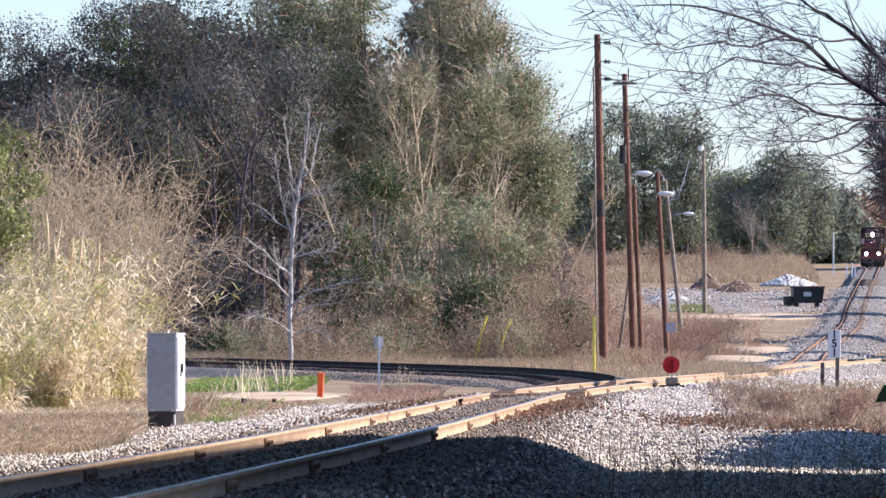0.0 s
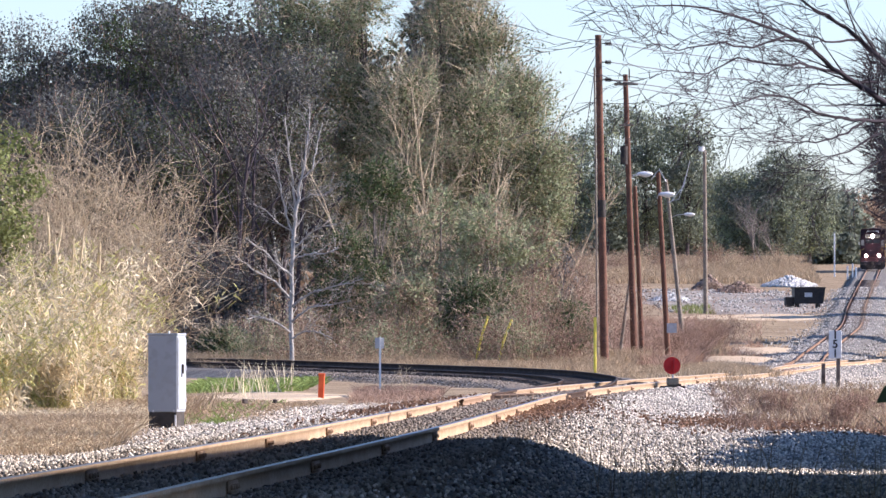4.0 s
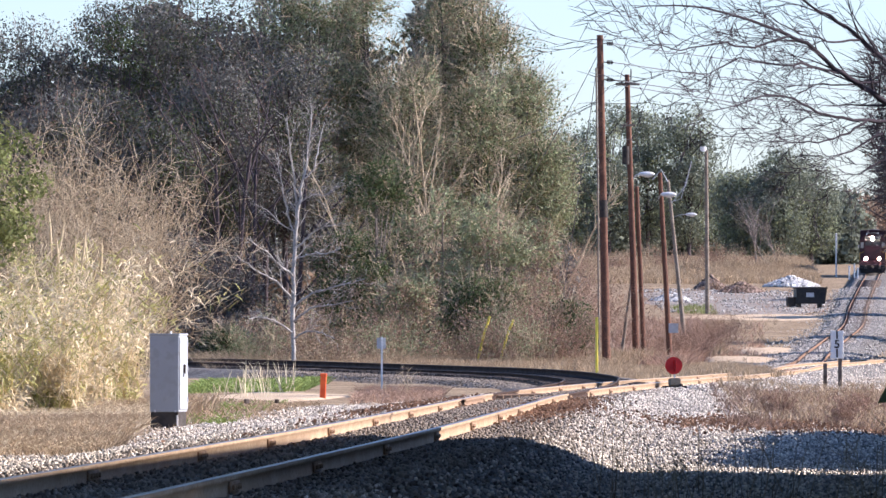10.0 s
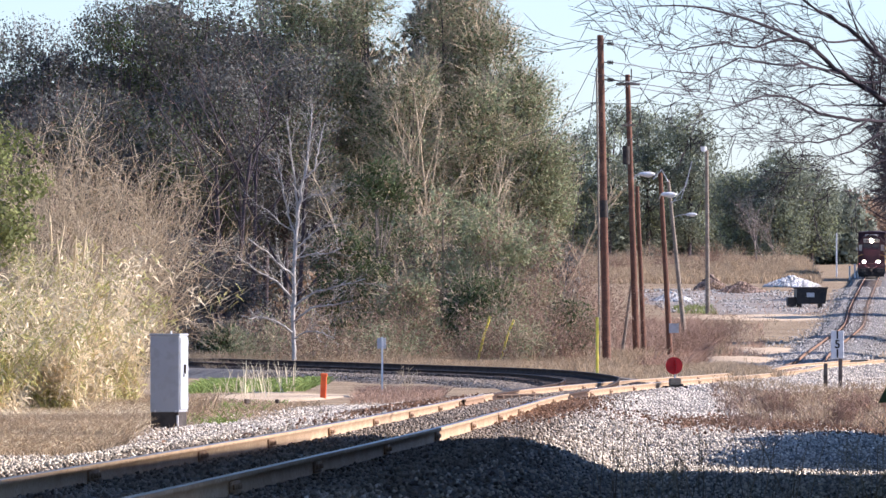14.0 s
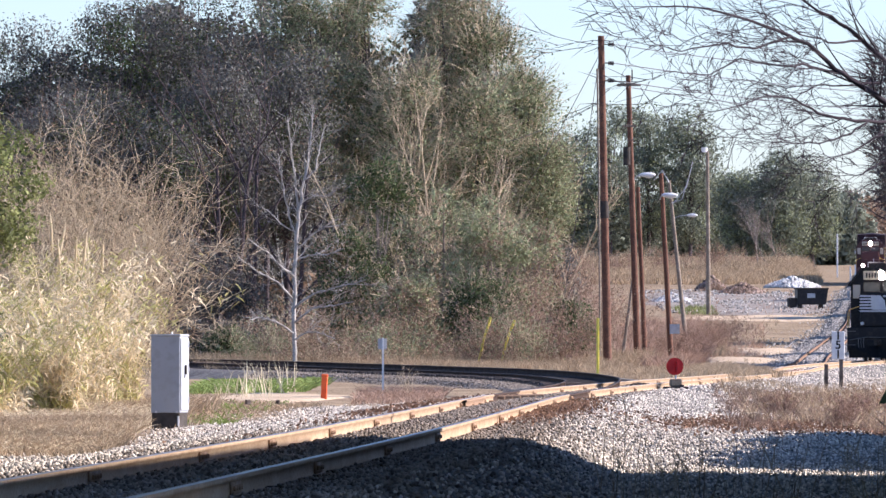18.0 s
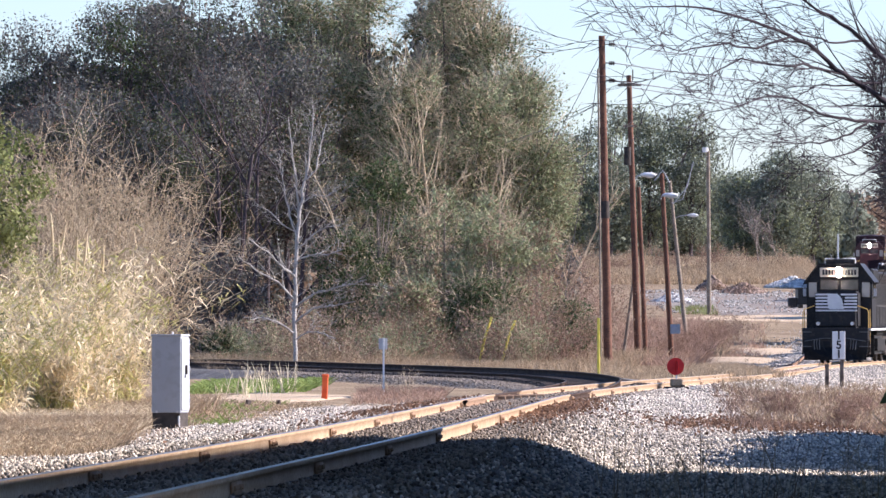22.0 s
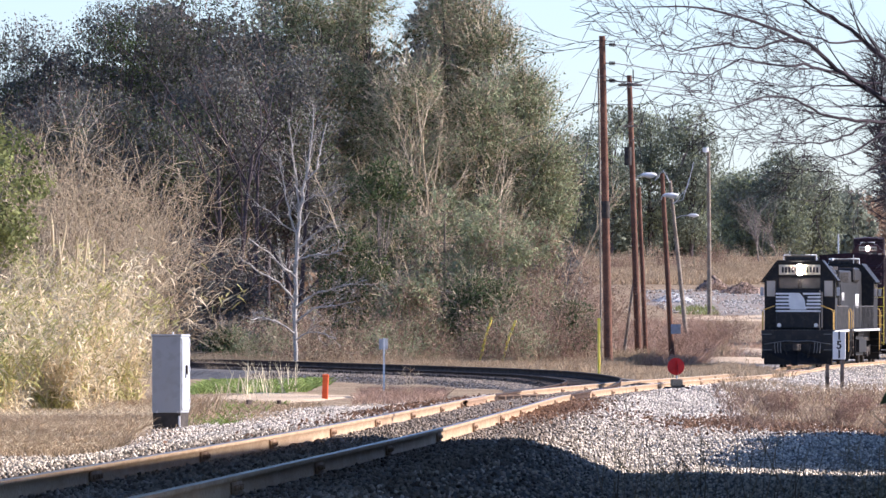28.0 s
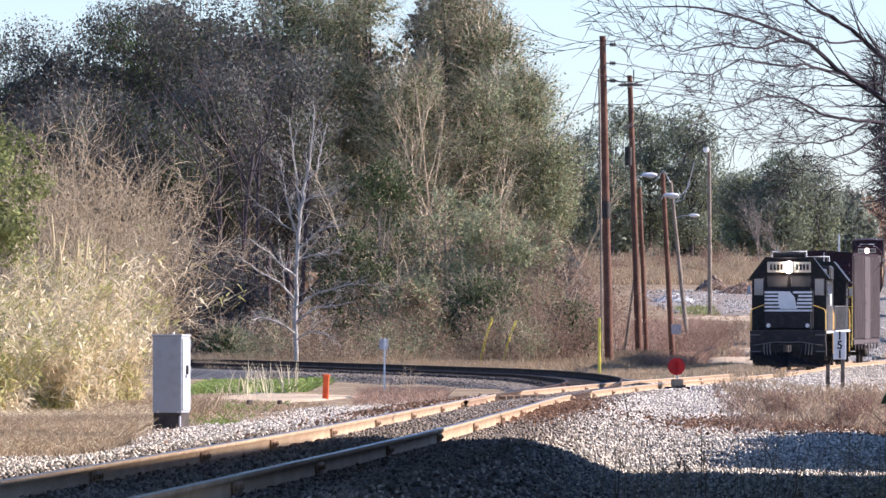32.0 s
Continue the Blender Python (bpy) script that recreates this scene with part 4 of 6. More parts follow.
def poles():
    p1, b1, d1 = pole((6.99, 358.75, 0.46), (6.70, 358.75, 14.21), 0.185, 0.135, M_POLE, "tall reddish-brown utility pole with three insulators")
    tips = []
    for at in ((6.75, 358.75, 13.85), (6.75, 358.75, 13.05), (6.75, 358.75, 12.31)):
        q = Vector(at) - b1
        tips.append(insulator(p1, q + Vector((0.1, 0, 0)), (0.42, -0.1, -0.02)) + b1)
    rod("conduit", [tuple(Vector((6.65, 358.22, 0.51)) - b1), tuple(Vector((6.60, 358.22, 7.74)) - b1), tuple(Vector((6.53, 358.22, 12.79)) - b1)], 0.04, M_POLEGREY, p1, 8, "grey cable guard")
    rod("pole_band", [tuple(d1 * 0.47), tuple(d1 * 0.52)], 0.18, M_DARKIRON, p1, 12, "dark wrapped band")
    p2, b2, d2 = pole((8.96, 388.50, 0.73), (8.51, 388.50, 13.48), 0.165, 0.115, M_POLE, "brown utility pole with a crossarm and street lamp")
    q = Vector((8.53, 387.97, 13.02)) - b2
    part("crossarm", bevel_box(q.x - 0.55, q.y - 0.06, q.z - 0.06, q.x + 0.55, q.y + 0.06, q.z + 0.06, 0.01), M_POLEGREY, p2)
    part("pin", disc(q.x + 0.15, q.y, q.z + 0.45, 0.03, 0.5, "z", 8), M_DARKIRON, p2)
    q = Vector((8.58, 387.97, 11.12)) - b2
    part("short_arm", bevel_box(q.x - 0.35, q.y - 0.05, q.z - 0.05, q.x + 0.3, q.y + 0.05, q.z + 0.05, 0.01), M_POLEGREY, p2)
    q = Vector((8.55, 387.80, 9.73)) - b2
    part("transformer", disc(q.x - 0.12, q.y - 0.1, q.z, 0.17, 0.85, "z", 14), M_DARKIRON, p2, "dark transformer can")
    cobra(p2, Vector((8.79, 387.97, 8.66)) - b2, 0.3, 1)
    p3, b3, d3 = pole((9.58, 399.00, 1.13), (9.20, 399.00, 8.51), 0.125, 0.09, M_POLE, "brown leaning pole stub behind another pole")
    p4, b4, d4 = pole((10.72, 395.50, -0.20), (10.21, 395.50, 9.08), 0.14, 0.10, M_POLE, "reddish pole with a street lamp and tangled top")
    cobra(p4, Vector((10.14, 394.97, 7.85)) - b4, 0.15, 1)
    rod("pole_bracket", [tuple(Vector((9.86, 395.15, 8.75)) - b4), tuple(Vector((10.25, 395.15, 9.23)) - b4), tuple(Vector((10.57, 395.15, 8.65)) - b4)], 0.03, M_GALV, p4)
    q = Vector((10.70, 394.97, 1.79)) - b4
    part("grey_plate", bevel_box(q.x - 0.1, q.y - 0.02, q.z - 0.25, q.x + 0.36, q.y, q.z + 0.2, 0.0), M_GALV, p4, "small grey plate")
    p5, b5, d5 = pole((16.69, 577.50, 2.87), (15.45, 577.50, 12.35), 0.17, 0.11, M_POLEGREY, "grey leaning pole with a street lamp")
    cobra(p5, Vector((15.83, 576.98, 9.74)) - b5, 0.9, 1)
    for pts in (((15.67, 576.80, 10.70), (16.64, 576.80, 11.87), (17.06, 576.80, 13.61)), ((15.59, 576.80, 10.78), (16.32, 576.80, 11.01), (16.75, 576.80, 12.45))):
        rod("bent_conduit", [tuple(Vector(q) - b5) for q in pts], 0.03, M_GALV, p5)
    p6, b6, d6 = pole((23.12, 735.00, 5.07), (23.03, 735.00, 18.02), 0.20, 0.15, M_POLEGREY, "pale grey pole beside the gravel yard")
    part("cap", disc(d6.x - 0.25, d6.y, d6.z + 0.1, 0.28, 0.4, "z", 10), M_WHITE, p6, "white cap")
    p7, b7, d7 = pole((8.20, 392.00, 1.26), (8.85, 392.00, 4.42), 0.09, 0.06, M_POLEGREY, "leaning grey prop against a pole")
    for k, tp in enumerate(tips):
        wire(tp, Vector((26.92, 358.75, 12.69)) + Vector((6, 40, 0.8 - k * 0.85)), 0.5)
    wire((8.37, 387.97, 12.94), Vector((34.14, 455.00, 13.24)), 0.6)
    wire((6.70, 358.75, 13.78), (5.08, 376.25, 1.25), 0.2, 0.016)
    wire((6.70, 358.75, 13.54), (3.14, 402.50, 7.22), 0.2, 0.016)
    wire((6.70, 358.75, 11.36), (-2.57, 455.00, 11.40), 0.8, 0.014)


def guy_markers():
    for (b, t) in (((5.70, 311.50, 0.11), (5.70, 311.50, 2.00)), ((1.45, 358.75, 0.56), (2.00, 358.75, 2.20)), ((2.41, 358.75, 0.56), (3.01, 358.75, 2.06))):
        b, t = Vector(b), Vector(t)
        g = thing("guy_marker", Matrix.Translation(b), "yellow plastic guy-wire marker", "guy marker", "guy markers")
        rod("sleeve", [(0, 0, -0.4), tuple((t - b) * 0.5), tuple(t - b)], 0.055, M_YELLOW, g, 8)


def yard():
    """Heaps, a dark bin and posts by the gravel yard."""
    x, y, _ = (33.14, 759.50, 4.34)
    b = thing("dumpster", pose(x, y, float(ground_z(x, y)) + 0.1, 0, 0, 6), "dark steel bin with a pale label plate", "dumpster")
    part("body", prism([(-1.35, 0.35), (1.25, 0.35), (1.45, 1.75), (-1.35, 1.85)], "y", -0.9, 0.9), M_LOCO, b)
    part("rim", bevel_box(-1.42, -0.95, 1.72, 1.5, 0.95, 1.86, 0.02), M_DARKIRON, b)
    part("label_plate", bevel_box(-0.45, -0.93, 0.95, 0.25, -0.902, 1.35, 0.0), M_GALV, b, "pale plate with no readable print")
    for q in (-1.0, 0.9):
        part("skid", bevel_box(q - 0.1, -0.85, -0.1, q + 0.1, 0.85, 0.36, 0.02), M_DARKIRON, b)
    part("side_box", bevel_box(-2.1, -0.5, 0.0, -1.36, 0.5, 0.95, 0.03), M_DARKIRON, b)
    for k, (base, h) in enumerate((((45.85, 980.00, 10.26), 3.6), ((45.68, 945.00, 9.17), 1.7), ((46.68, 953.75, 9.11), 1.9), ((46.63, 945.00, 8.91), 1.5))):
        gx, gy = base[0], base[1]
        p = thing("marker_post", Matrix.Translation((gx, gy, float(ground_z(gx, gy)) - 0.1)), "plain white post beside the grade", "post", "white posts")
        part("shaft", bevel_box(-0.09, -0.06, 0, 0.09, 0.06, h + (1.6 if k == 0 else 0), 0.02), M_WHITE, p)
    # scraps of old ties by the switch
    for k, (base, a, l) in enumerate((((4.56, 211.75, -0.21), 15, 0.5), ((6.19, 213.50, -0.25), -20, 0.45), ((5.69, 220.50, -0.20), 40, 0.4), ((-4.33, 185.50, -0.24), 30, 0.10), ((-3.70, 187.25, -0.25), -30, 0.08), ((3.57, 122.50, -0.50), 10, 0.12))):
        t = thing("tie_scrap", pose(base[0], base[1], base[2] - 0.02, 4, 3, a), "dark broken scrap of old timber", "timber scrap", "timber scraps")
        part("piece", bevel_box(-l / 2, -min(0.1, l * 0.5), -0.06, l / 2, min(0.1, l * 0.5), min(0.10, l * 0.4), min(0.03, l * 0.1)), M_TIE, t)


def turnout():
    """Frog, guard rails and tie plates where the curve leaves the main track."""
    t = thing("turnout", Matrix(), "worn switch frog with guard rails between the tracks", "railway switch")
    i0, i1 = int(np.searchsorted(MAIN[:, 1], 150)), int(np.searchsorted(MAIN[:, 1], 162))
    for o in (-0.66, 0.66):
        s = Soup()
        sweep(s, MAIN[i0:i1], [(o + a, b - 0.004) for a, b in RAIL])
        link("guard_rail", s, M_JOINT, t, "rusty guard rail")
    for k, (y, o) in enumerate(((170.5, 0.05), (172.0, 0.15), (173.5, 0.25), (175.0, 0.35), (176.5, 0.45), (178.0, 0.55))):
        x = float(np.interp(y, MAIN[:, 1], MAIN[:, 0])) - 0.755 + o
        part("frog_plate", bevel_box(x - 0.11, y - 0.5, -0.17, x + 0.11, y + 0.5, -0.035 - 0.003 * k, 0.02), M_JOINT, t, "rusty cast frog block")
    for k in range(9):
        y = 147 + k * 3.6
        for o in (-0.755, 0.755):
            x = float(np.interp(y, MAIN[:, 1], MAIN[:, 0])) + o
            part("rail_brace", bevel_box(x + 0.05, y - 0.05, -0.17, x + 0.15, y + 0.05, -0.10, 0.01), M_JOINT, t)


def shadow_shed():
    """An unseen plain shed, added to cast the shadow over the near track."""
    w = thing("shadow_shed", Matrix(), "unseen flat-roofed shed added to shadow the near track", "building")
    a, b, c, d = (5.05, 60.46), (7.0, 100.0), (13.0, 99.6), (12.0, 61.8)
    part("wall", prism([a, b, c, d], "z", -1.0, 4.2), M_SHED, w, "dull metal cladding")
    part("roof", prism([(a[0] - 0.02, a[1]), (b[0] - 0.02, b[1] + 0.02), c, d], "z", 4.2, 4.46), M_GALV, w)
    for k in range(34):
        f = (k + 0.5) / 34
        x, y = a[0] + (b[0] - a[0]) * f, a[1] + (b[1] - a[1]) * f
        part("rib", bevel_box(x - 0.03, y - 0.1, -0.9, x + 0.02, y + 0.1, 4.15, 0.0), M_SHED, w)


M_SHED = mat("dull_metal_cladding", (0.10, 0.10, 0.098), (0.15, 0.147, 0.14), 0.7, 1.0, 0.1)
shadow_shed(), turnout(), yard(), cabinet(), orange_post(), small_sign(), switch_stand(), milepost(), poles(), guy_markers()

# ---- plants ----


def unit(v):
    return v / (np.linalg.norm(v) + 1e-9)


def grow(s, tips, rng, p, d, length, r, depth, kids, spread, rise, wob, sides, taper=0.5, first=None):
    """A limb that wanders, thins and sends out shorter limbs."""
    n = 5 if depth > 1 else (3 if depth == 1 else 2)
    pts, dirs = [np.array(p, float)], [d]
    for k in range(n):
        d = unit(d + rng.normal(0, wob, 3) + np.array((0, 0, rise)))
        pts.append(pts[-1] + d * length / n)
        dirs.append(d)
    radii = r * np.linspace(1.0, taper, n + 1)
    s.tube(pts, radii, max(3, sides), cap=False)
    if depth == 0:
        tips.extend(pts[1:])
        return
    if depth == 1:
        tips.append(pts[-1])
    for k in range(kids[-depth] if depth <= len(kids) else kids[0]):
        f = rng.uniform(0.25, 1.0) if depth < len(kids) else rng.uniform(0.3, 1.0)
        i = min(int(f * n), n - 1)
        b = pts[i] + (pts[i + 1] - pts[i]) * (f * n - i)
        nd = unit(dirs[i] * rng.uniform(0.5, 1.0) + unit(np.cross(dirs[i], rng.normal(0, 1, 3))) * spread)
        grow(s, tips, rng, b, nd, length * (rng.uniform(0.45, 0.72) if first is None else rng.uniform(*first) * (1.25 - 0.75 * f)), max(radii[i] * 0.55, 0.006), depth - 1, kids, spread, rise, wob, sides - 1, taper)


def tree(name, label, at, height, seed, leaf=None, n_leaf=0, leaf_size=0.16, clump=0.5, r=0.2, bark=None, kids=(7, 6, 5), spread=0.9, rise=0.06, wob=0.10, trunk_len=0.6, lean=(0, 0), group="", cat="tree", twig_r=None, leaf2=None, share2=0.0, sides=8, first=None):
    rng = np.random.default_rng(seed)
    x, y = at[0], at[1] * REACH
    z = float(ground_z(x, y)) - 0.15
    t = thing(name, Matrix.Translation((x, y, z)), label, cat, group)
    s, tips = Soup(), []
    d = unit(np.array((lean[0], lean[1], 1.0)))
    grow(s, tips, rng, np.zeros(3), d, height * trunk_len, r, len(kids), kids, spread, rise, wob, sides, 0.55 if first is None else 0.15, first)
    link("trunk", s, bark or M_BARK, t, smooth=True)
    if leaf and n_leaf:
        tips = np.array(tips)
        k = rng.integers(0, len(tips), n_leaf)
        c = tips[k] + rng.normal(0, clump, (n_leaf, 3)) * np.array((1, 1, 0.8))
        c = c[c[:, 2] > 0.1]
        m = int(len(c) * share2)
        if m:
            s2 = Soup()
            s2.leaves(c[:m], leaf_size, rng)
            link("dry_foliage", s2, leaf2, t)
        s3 = Soup()
        s3.leaves(c[m:], leaf_size, rng)
        link("crown", s3, leaf, t)
    return t


def shrub(name, label, at, height, radius, seed, stems=40, twig=None, leaf=None, n_leaf=0, leaf_size=0.1, r=0.02, droop=0.1, group="", cat="shrub", z=None, kids=(5, 4), wob=0.14):
    """Many thin stems from one foot, arching outwards, with twigs and a few leaves."""
    rng = np.random.default_rng(seed)
    x, y = at[0], at[1] * REACH
    z = float(surf_z(x, y)) - 0.05 if z is None else z
    t = thing(name, Matrix.Translation((x, y, z)), label, cat, group)
    s, tips = Soup(), []
    for k in range(stems):
        a = rng.uniform(0, 2 * np.pi)
        o = rng.uniform(0, 0.5) * radius
        lean = rng.uniform(0.05, 1.0) * radius / height * 1.3
        d = unit(np.array((math.cos(a) * lean, math.sin(a) * lean, 1.0)))
        grow(s, tips, rng, np.array((math.cos(a) * o, math.sin(a) * o, 0)), d, height * rng.uniform(0.55, 1.05), r, len(kids), kids, 0.75, -droop * 0.25, wob, 3, 0.3, (0.22, 0.42))
    link("stem_tangle", s, twig or M_TWIG, t)
    if leaf and n_leaf:
        tips = np.array(tips)
        c = tips[rng.integers(0, len(tips), n_leaf)] + rng.normal(0, 0.15 * radius ** 0.5, (n_leaf, 3))
        c = c[c[:, 2] > 0.05]
        s2 = Soup()
        s2.leaves(c, leaf_size, rng)
        link("foliage", s2, leaf, t)
    return t


def grass(name, label, pts, height, width, material, seed, lean=0.5, group="", droop=0.1):
    """Blades standing on the ground at the given feet."""
    rng = np.random.default_rng(seed)
    pts = np.asarray(pts, float)
    n = len(pts)
    h = height * rng.uniform(0.5, 1.25, (n, 1))
    tip = pts + np.concatenate([rng.normal(0, lean, (n, 2)) * h, h], 1)
    s = Soup()
    s.blades(pts, tip, width, rng, droop)
    ob = link(name, s, material)
    tagged(ob, label, "grass", group, "stuff")
    return ob


def feet(n, x0, x1, y0, y1, seed, patch=0.0, z=None, edge=None):
    """Random feet on the ground within a stretch of the plan, gathered in patches; x bounds may follow the distance y."""
    rng = np.random.default_rng(seed)
    y0, y1 = y0 * REACH, y1 * REACH
    y = rng.uniform(y0, y1, n)
    a = np.interp(y, (y0, y1), x0 if np.ndim(x0) else (x0, x0))
    b = np.interp(y, (y0, y1), x1 if np.ndim(x1) else (x1, x1))
    x = a + (b - a) * rng.random(n)
    if patch:
        k = np.array([noise.noise(Vector((p * 0.7, q * 0.2, seed))) for p, q in zip(x, y)])
        keep = k + rng.normal(0, 0.12, n) > patch
        x, y = x[keep], y[keep]
    zz = surf_z(x, y) - 0.02 if z is None else np.full(len(x), z)
    return np.stack([x, y, zz], 1)


def lobed(name, label, base, crown, radius, seed, leaf, n_leaf=8000, leaf_size=0.2, lobes=26, lobe_r=(0.8, 1.5), bark=None, r=0.18, group="", cat="tree", leaf2=None, share2=0.0, twigs=0, twig=None, squash=1.0, off=0.0):
    """A tree whose crown is gathered in leafy lobes round limbs. base: foot; crown: (lowest, highest) of the crown above the foot."""
    rng = np.random.default_rng(seed)
    x, y = base[0], base[1] * REACH
    z = float(ground_z(x, y)) - 0.15
    t = thing(name, Matrix.Translation((x, y, z)), label, cat, group)
    lo, hi = crown
    mid, half = (lo + hi) / 2, (hi - lo) / 2
    s, tips = Soup(), []
    top = np.array((rng.normal(0, 0.3), rng.normal(0, 0.3), mid + half * 0.55))
    trunk = [np.array((0, 0, 0)), np.array((rng.normal(0, 0.1), 0, lo * 0.5)), np.array((rng.normal(0, 0.15), 0, mid * 0.8)), top]
    s.tube(trunk, (r, r * 0.85, r * 0.6, r * 0.25), 8, cap=False)
    cs, ns, ls = [], [], []
    for k in range(lobes):
        d = unit(rng.normal(0, 1, 3))
        f = rng.uniform(0.35, 1.0) ** 0.5
        lr = rng.uniform(*lobe_r)
        c = np.array((off + d[0] * (radius - lr * 0.6) * f, d[1] * (radius - lr * 0.6) * f * squash, mid + d[2] * (half - lr * 0.6) * f))
        st = trunk[2] if c[2] > mid else trunk[1] * 0.3 + trunk[2] * 0.7
        bend = (st + c) / 2 + np.array((0, 0, -0.25 * half * rng.random()))
        s.tube([st, bend, c], (r * 0.32, r * 0.2, r * 0.08), 5, cap=False)
        for j in range(2):
            grow(s, tips, rng, c, unit(d + rng.normal(0, 0.6, 3)), lr * rng.uniform(0.7, 1.1), r * 0.07, 1, (3,), 0.8, 0.0, 0.15, 3, 0.4)
        m = max(8, int(n_leaf / lobes * (lr / np.mean(lobe_r)) ** 2))
        q = rng.normal(0, 1, (m, 3))
        q /= np.linalg.norm(q, axis=1)[:, None]
        wig = 1 + 0.22 * np.sin(3.1 * q[:, :1] + k) + 0.18 * np.sin(4.3 * q[:, 2:] + 2 * k)
        rr = lr * wig * rng.normal(0.92, 0.17, (m, 1))
        cs.append(c + q * rr * np.array((1, 1, 0.8)))
        ns.append(q)
        ls.append(np.full(m, rng.random()))
    c, q, lobe = np.vstack(cs), np.vstack(ns), np.concatenate(ls)
    keep = c[:, 2] > 0.1
    c, q, lobe = c[keep], q[keep], lobe[keep]
    link("trunk", s, bark or M_BARK, t, smooth=True)
    pick = (lobe + rng.normal(0, 0.12, len(c)) < share2) & (share2 > 0)
    if pick.any():
        s2 = Soup()
        s2.facing(c[pick], q[pick], leaf_size * 0.85, rng)
        link("dry_foliage" if leaf2 == M_DRYLEAF else "foliage_clumps", s2, leaf2, t)
    s3 = Soup()
    s3.facing(c[~pick], q[~pick], leaf_size, rng)
    link("crown", s3, leaf, t)
    if twigs:
        s4 = Soup()
        k = rng.integers(0, len(c), twigs)
        d = q[k] + rng.normal(0, 0.5, (twigs, 3)) + np.array((0, 0, 0.4))
        s4.blades(c[k] - q[k] * 0.3, c[k] + d * 0.45, 0.022, rng, 0.03)
        tagged(link("twig_spray", s4, twig or M_TWIG, t), kind="stuff")
    return t


def woods():
    rng = random.Random(5)
    g = "trees of the wood edge"
    ev, ol = "dark evergreen tree with dense foliage", "vine-grown olive-green tree with grey twigs"
    # dark evergreens on the high side
    for k, (x, y, lo, hi, r) in enumerate((
            (-19.8, 240, 7.5, 18.6, 3.8), (-16.0, 240, 7.0, 19.6, 4.0), (-12.4, 242, 7.0, 21.5, 4.2), (-9.0, 240, 6.5, 22.0, 4.2), (-23.8, 240, 5.0, 17.6, 3.0),
            (-16.8, 232, 6.5, 14.6, 2.7), (-11.0, 231, 6.5, 15.2, 2.9), (-7.6, 233, 5.5, 16.5, 2.6), (-18.5, 228, 6.0, 13.4, 2.3), (-13.4, 228, 7.2, 12.8, 2.2))):
        lobed("tree", ev, (x, y), (lo, hi), r, 200 + k, M_DARKLEAF, 24000, 0.14, 34, (0.9, 2.0), M_DARKBARK, group=g, leaf2=M_EVERGREEN, share2=0.25, twigs=700, twig=M_TWIGRED)
    # pale olive trees grown with vines
    for k, (x, y, lo, hi, r, tw) in enumerate((
            (-6.2, 238, 6, 20.5, 3.2, 2200), (-3.6, 239, 6, 21.5, 2.5, 3200), (0.3, 238, 6, 21.5, 2.6, 3400), (2.2, 237, 6, 19.6, 3.0, 2400),
            (3.5, 231, 7.5, 16.2, 2.4, 1500), (4.3, 229, 5, 13.2, 1.9, 1300), (-1.6, 228, 5, 15.2, 2.6, 2600), (1.6, 228, 4.5, 14.2, 2.4, 2200))):
        lobed("tree", ol, (x, y), (lo, hi), r, 240 + k, M_OLIVE, 18000, 0.13, 30, (0.7, 1.7), M_DARKBARK, group=g, leaf2=M_EVERGREEN, share2=0.42, twigs=tw * 2)
    for k, (x, y, h) in enumerate(((-18.6, 213, 9.5), (-17.2, 214, 10.5), (-19.6, 212, 9.0), (-2.2, 226, 15.5), (-1.4, 225, 14.0), (-0.7, 226, 16.0), (0.4, 226, 14.5), (1.4, 225, 12.5), (2.8, 225, 12), (-3.4, 224, 12), (5.0, 226, 11))):
        tree("bare_tree", "slender grey leafless tree at the wood edge", (x, y), h, 840 + k, None, 0, r=0.09, bark=M_TWIG, kids=(16, 6), spread=0.6, rise=0.06, trunk_len=0.9, group="slender bare trees", first=(0.2, 0.36))
    # large shrubs at the edge
    for k, (x, y, lo, hi, r, m, dry) in enumerate((
            (-3.0, 218, 1.0, 11.2, 2.3, M_EVERGREEN, 0.0), (-4.4, 216, 0.6, 7.4, 1.8, M_EVERGREEN, 0.1), (0.0, 215, 0.5, 9.2, 2.6, M_OLIVE, 0.25), (2.2, 214, 0.4, 8.4, 2.2, M_OLIVE, 0.2),
            (1.6, 211, 0.3, 5.2, 1.9, M_EVERGREEN, 0.15), (4.0, 219, 0.6, 7.8, 1.8, M_OLIVE, 0.35), (-1.6, 212, 0.3, 5.0, 1.6, M_OLIVE, 0.5), (5.4, 211, 0.8, 3.4, 0.9, M_EVERGREEN, 0.0), (-9.5, 210, 0.2, 2.4, 1.2, M_EVERGREEN, 0.2))):
        lobed("evergreen_shrub", "large glossy-leaved green shrub at the wood edge", (x, y), (lo, hi), r, 300 + k, m, 8000, 0.14, 34, (0.45, 0.95), M_BARK, 0.09, "green shrubs", "shrub", M_DRYLEAF, dry, 900)
    # undergrowth that closes the wood
    for k in range(12):
        x = -19 + k * 2.1 + rng.uniform(-0.5, 0.5)
        lobed("undergrowth", "dim undergrowth beneath the trees", (x, 246 + rng.uniform(-2, 2)), (0.2, rng.uniform(6.5, 9.5)), 2.2, 340 + k, M_DARKLEAF, 2600, 0.30, 16, (0.8, 1.5), M_DARKBARK, 0.08, "undergrowth", "shrub", M_DRYLEAF, 0.3)
    for k in range(9):
        lobed("tree", "tall evergreen tree deep in the wood", (-21 + k * 3.0, 254 + rng.uniform(-2, 2)), (3, 13 if k == 6 else 20.5 if 1 < k < 8 else 17.3), 3.1, 380 + k, M_DARKLEAF, 9000, 0.42, 40, (1.0, 1.9), M_DARKBARK, 0.2, g)
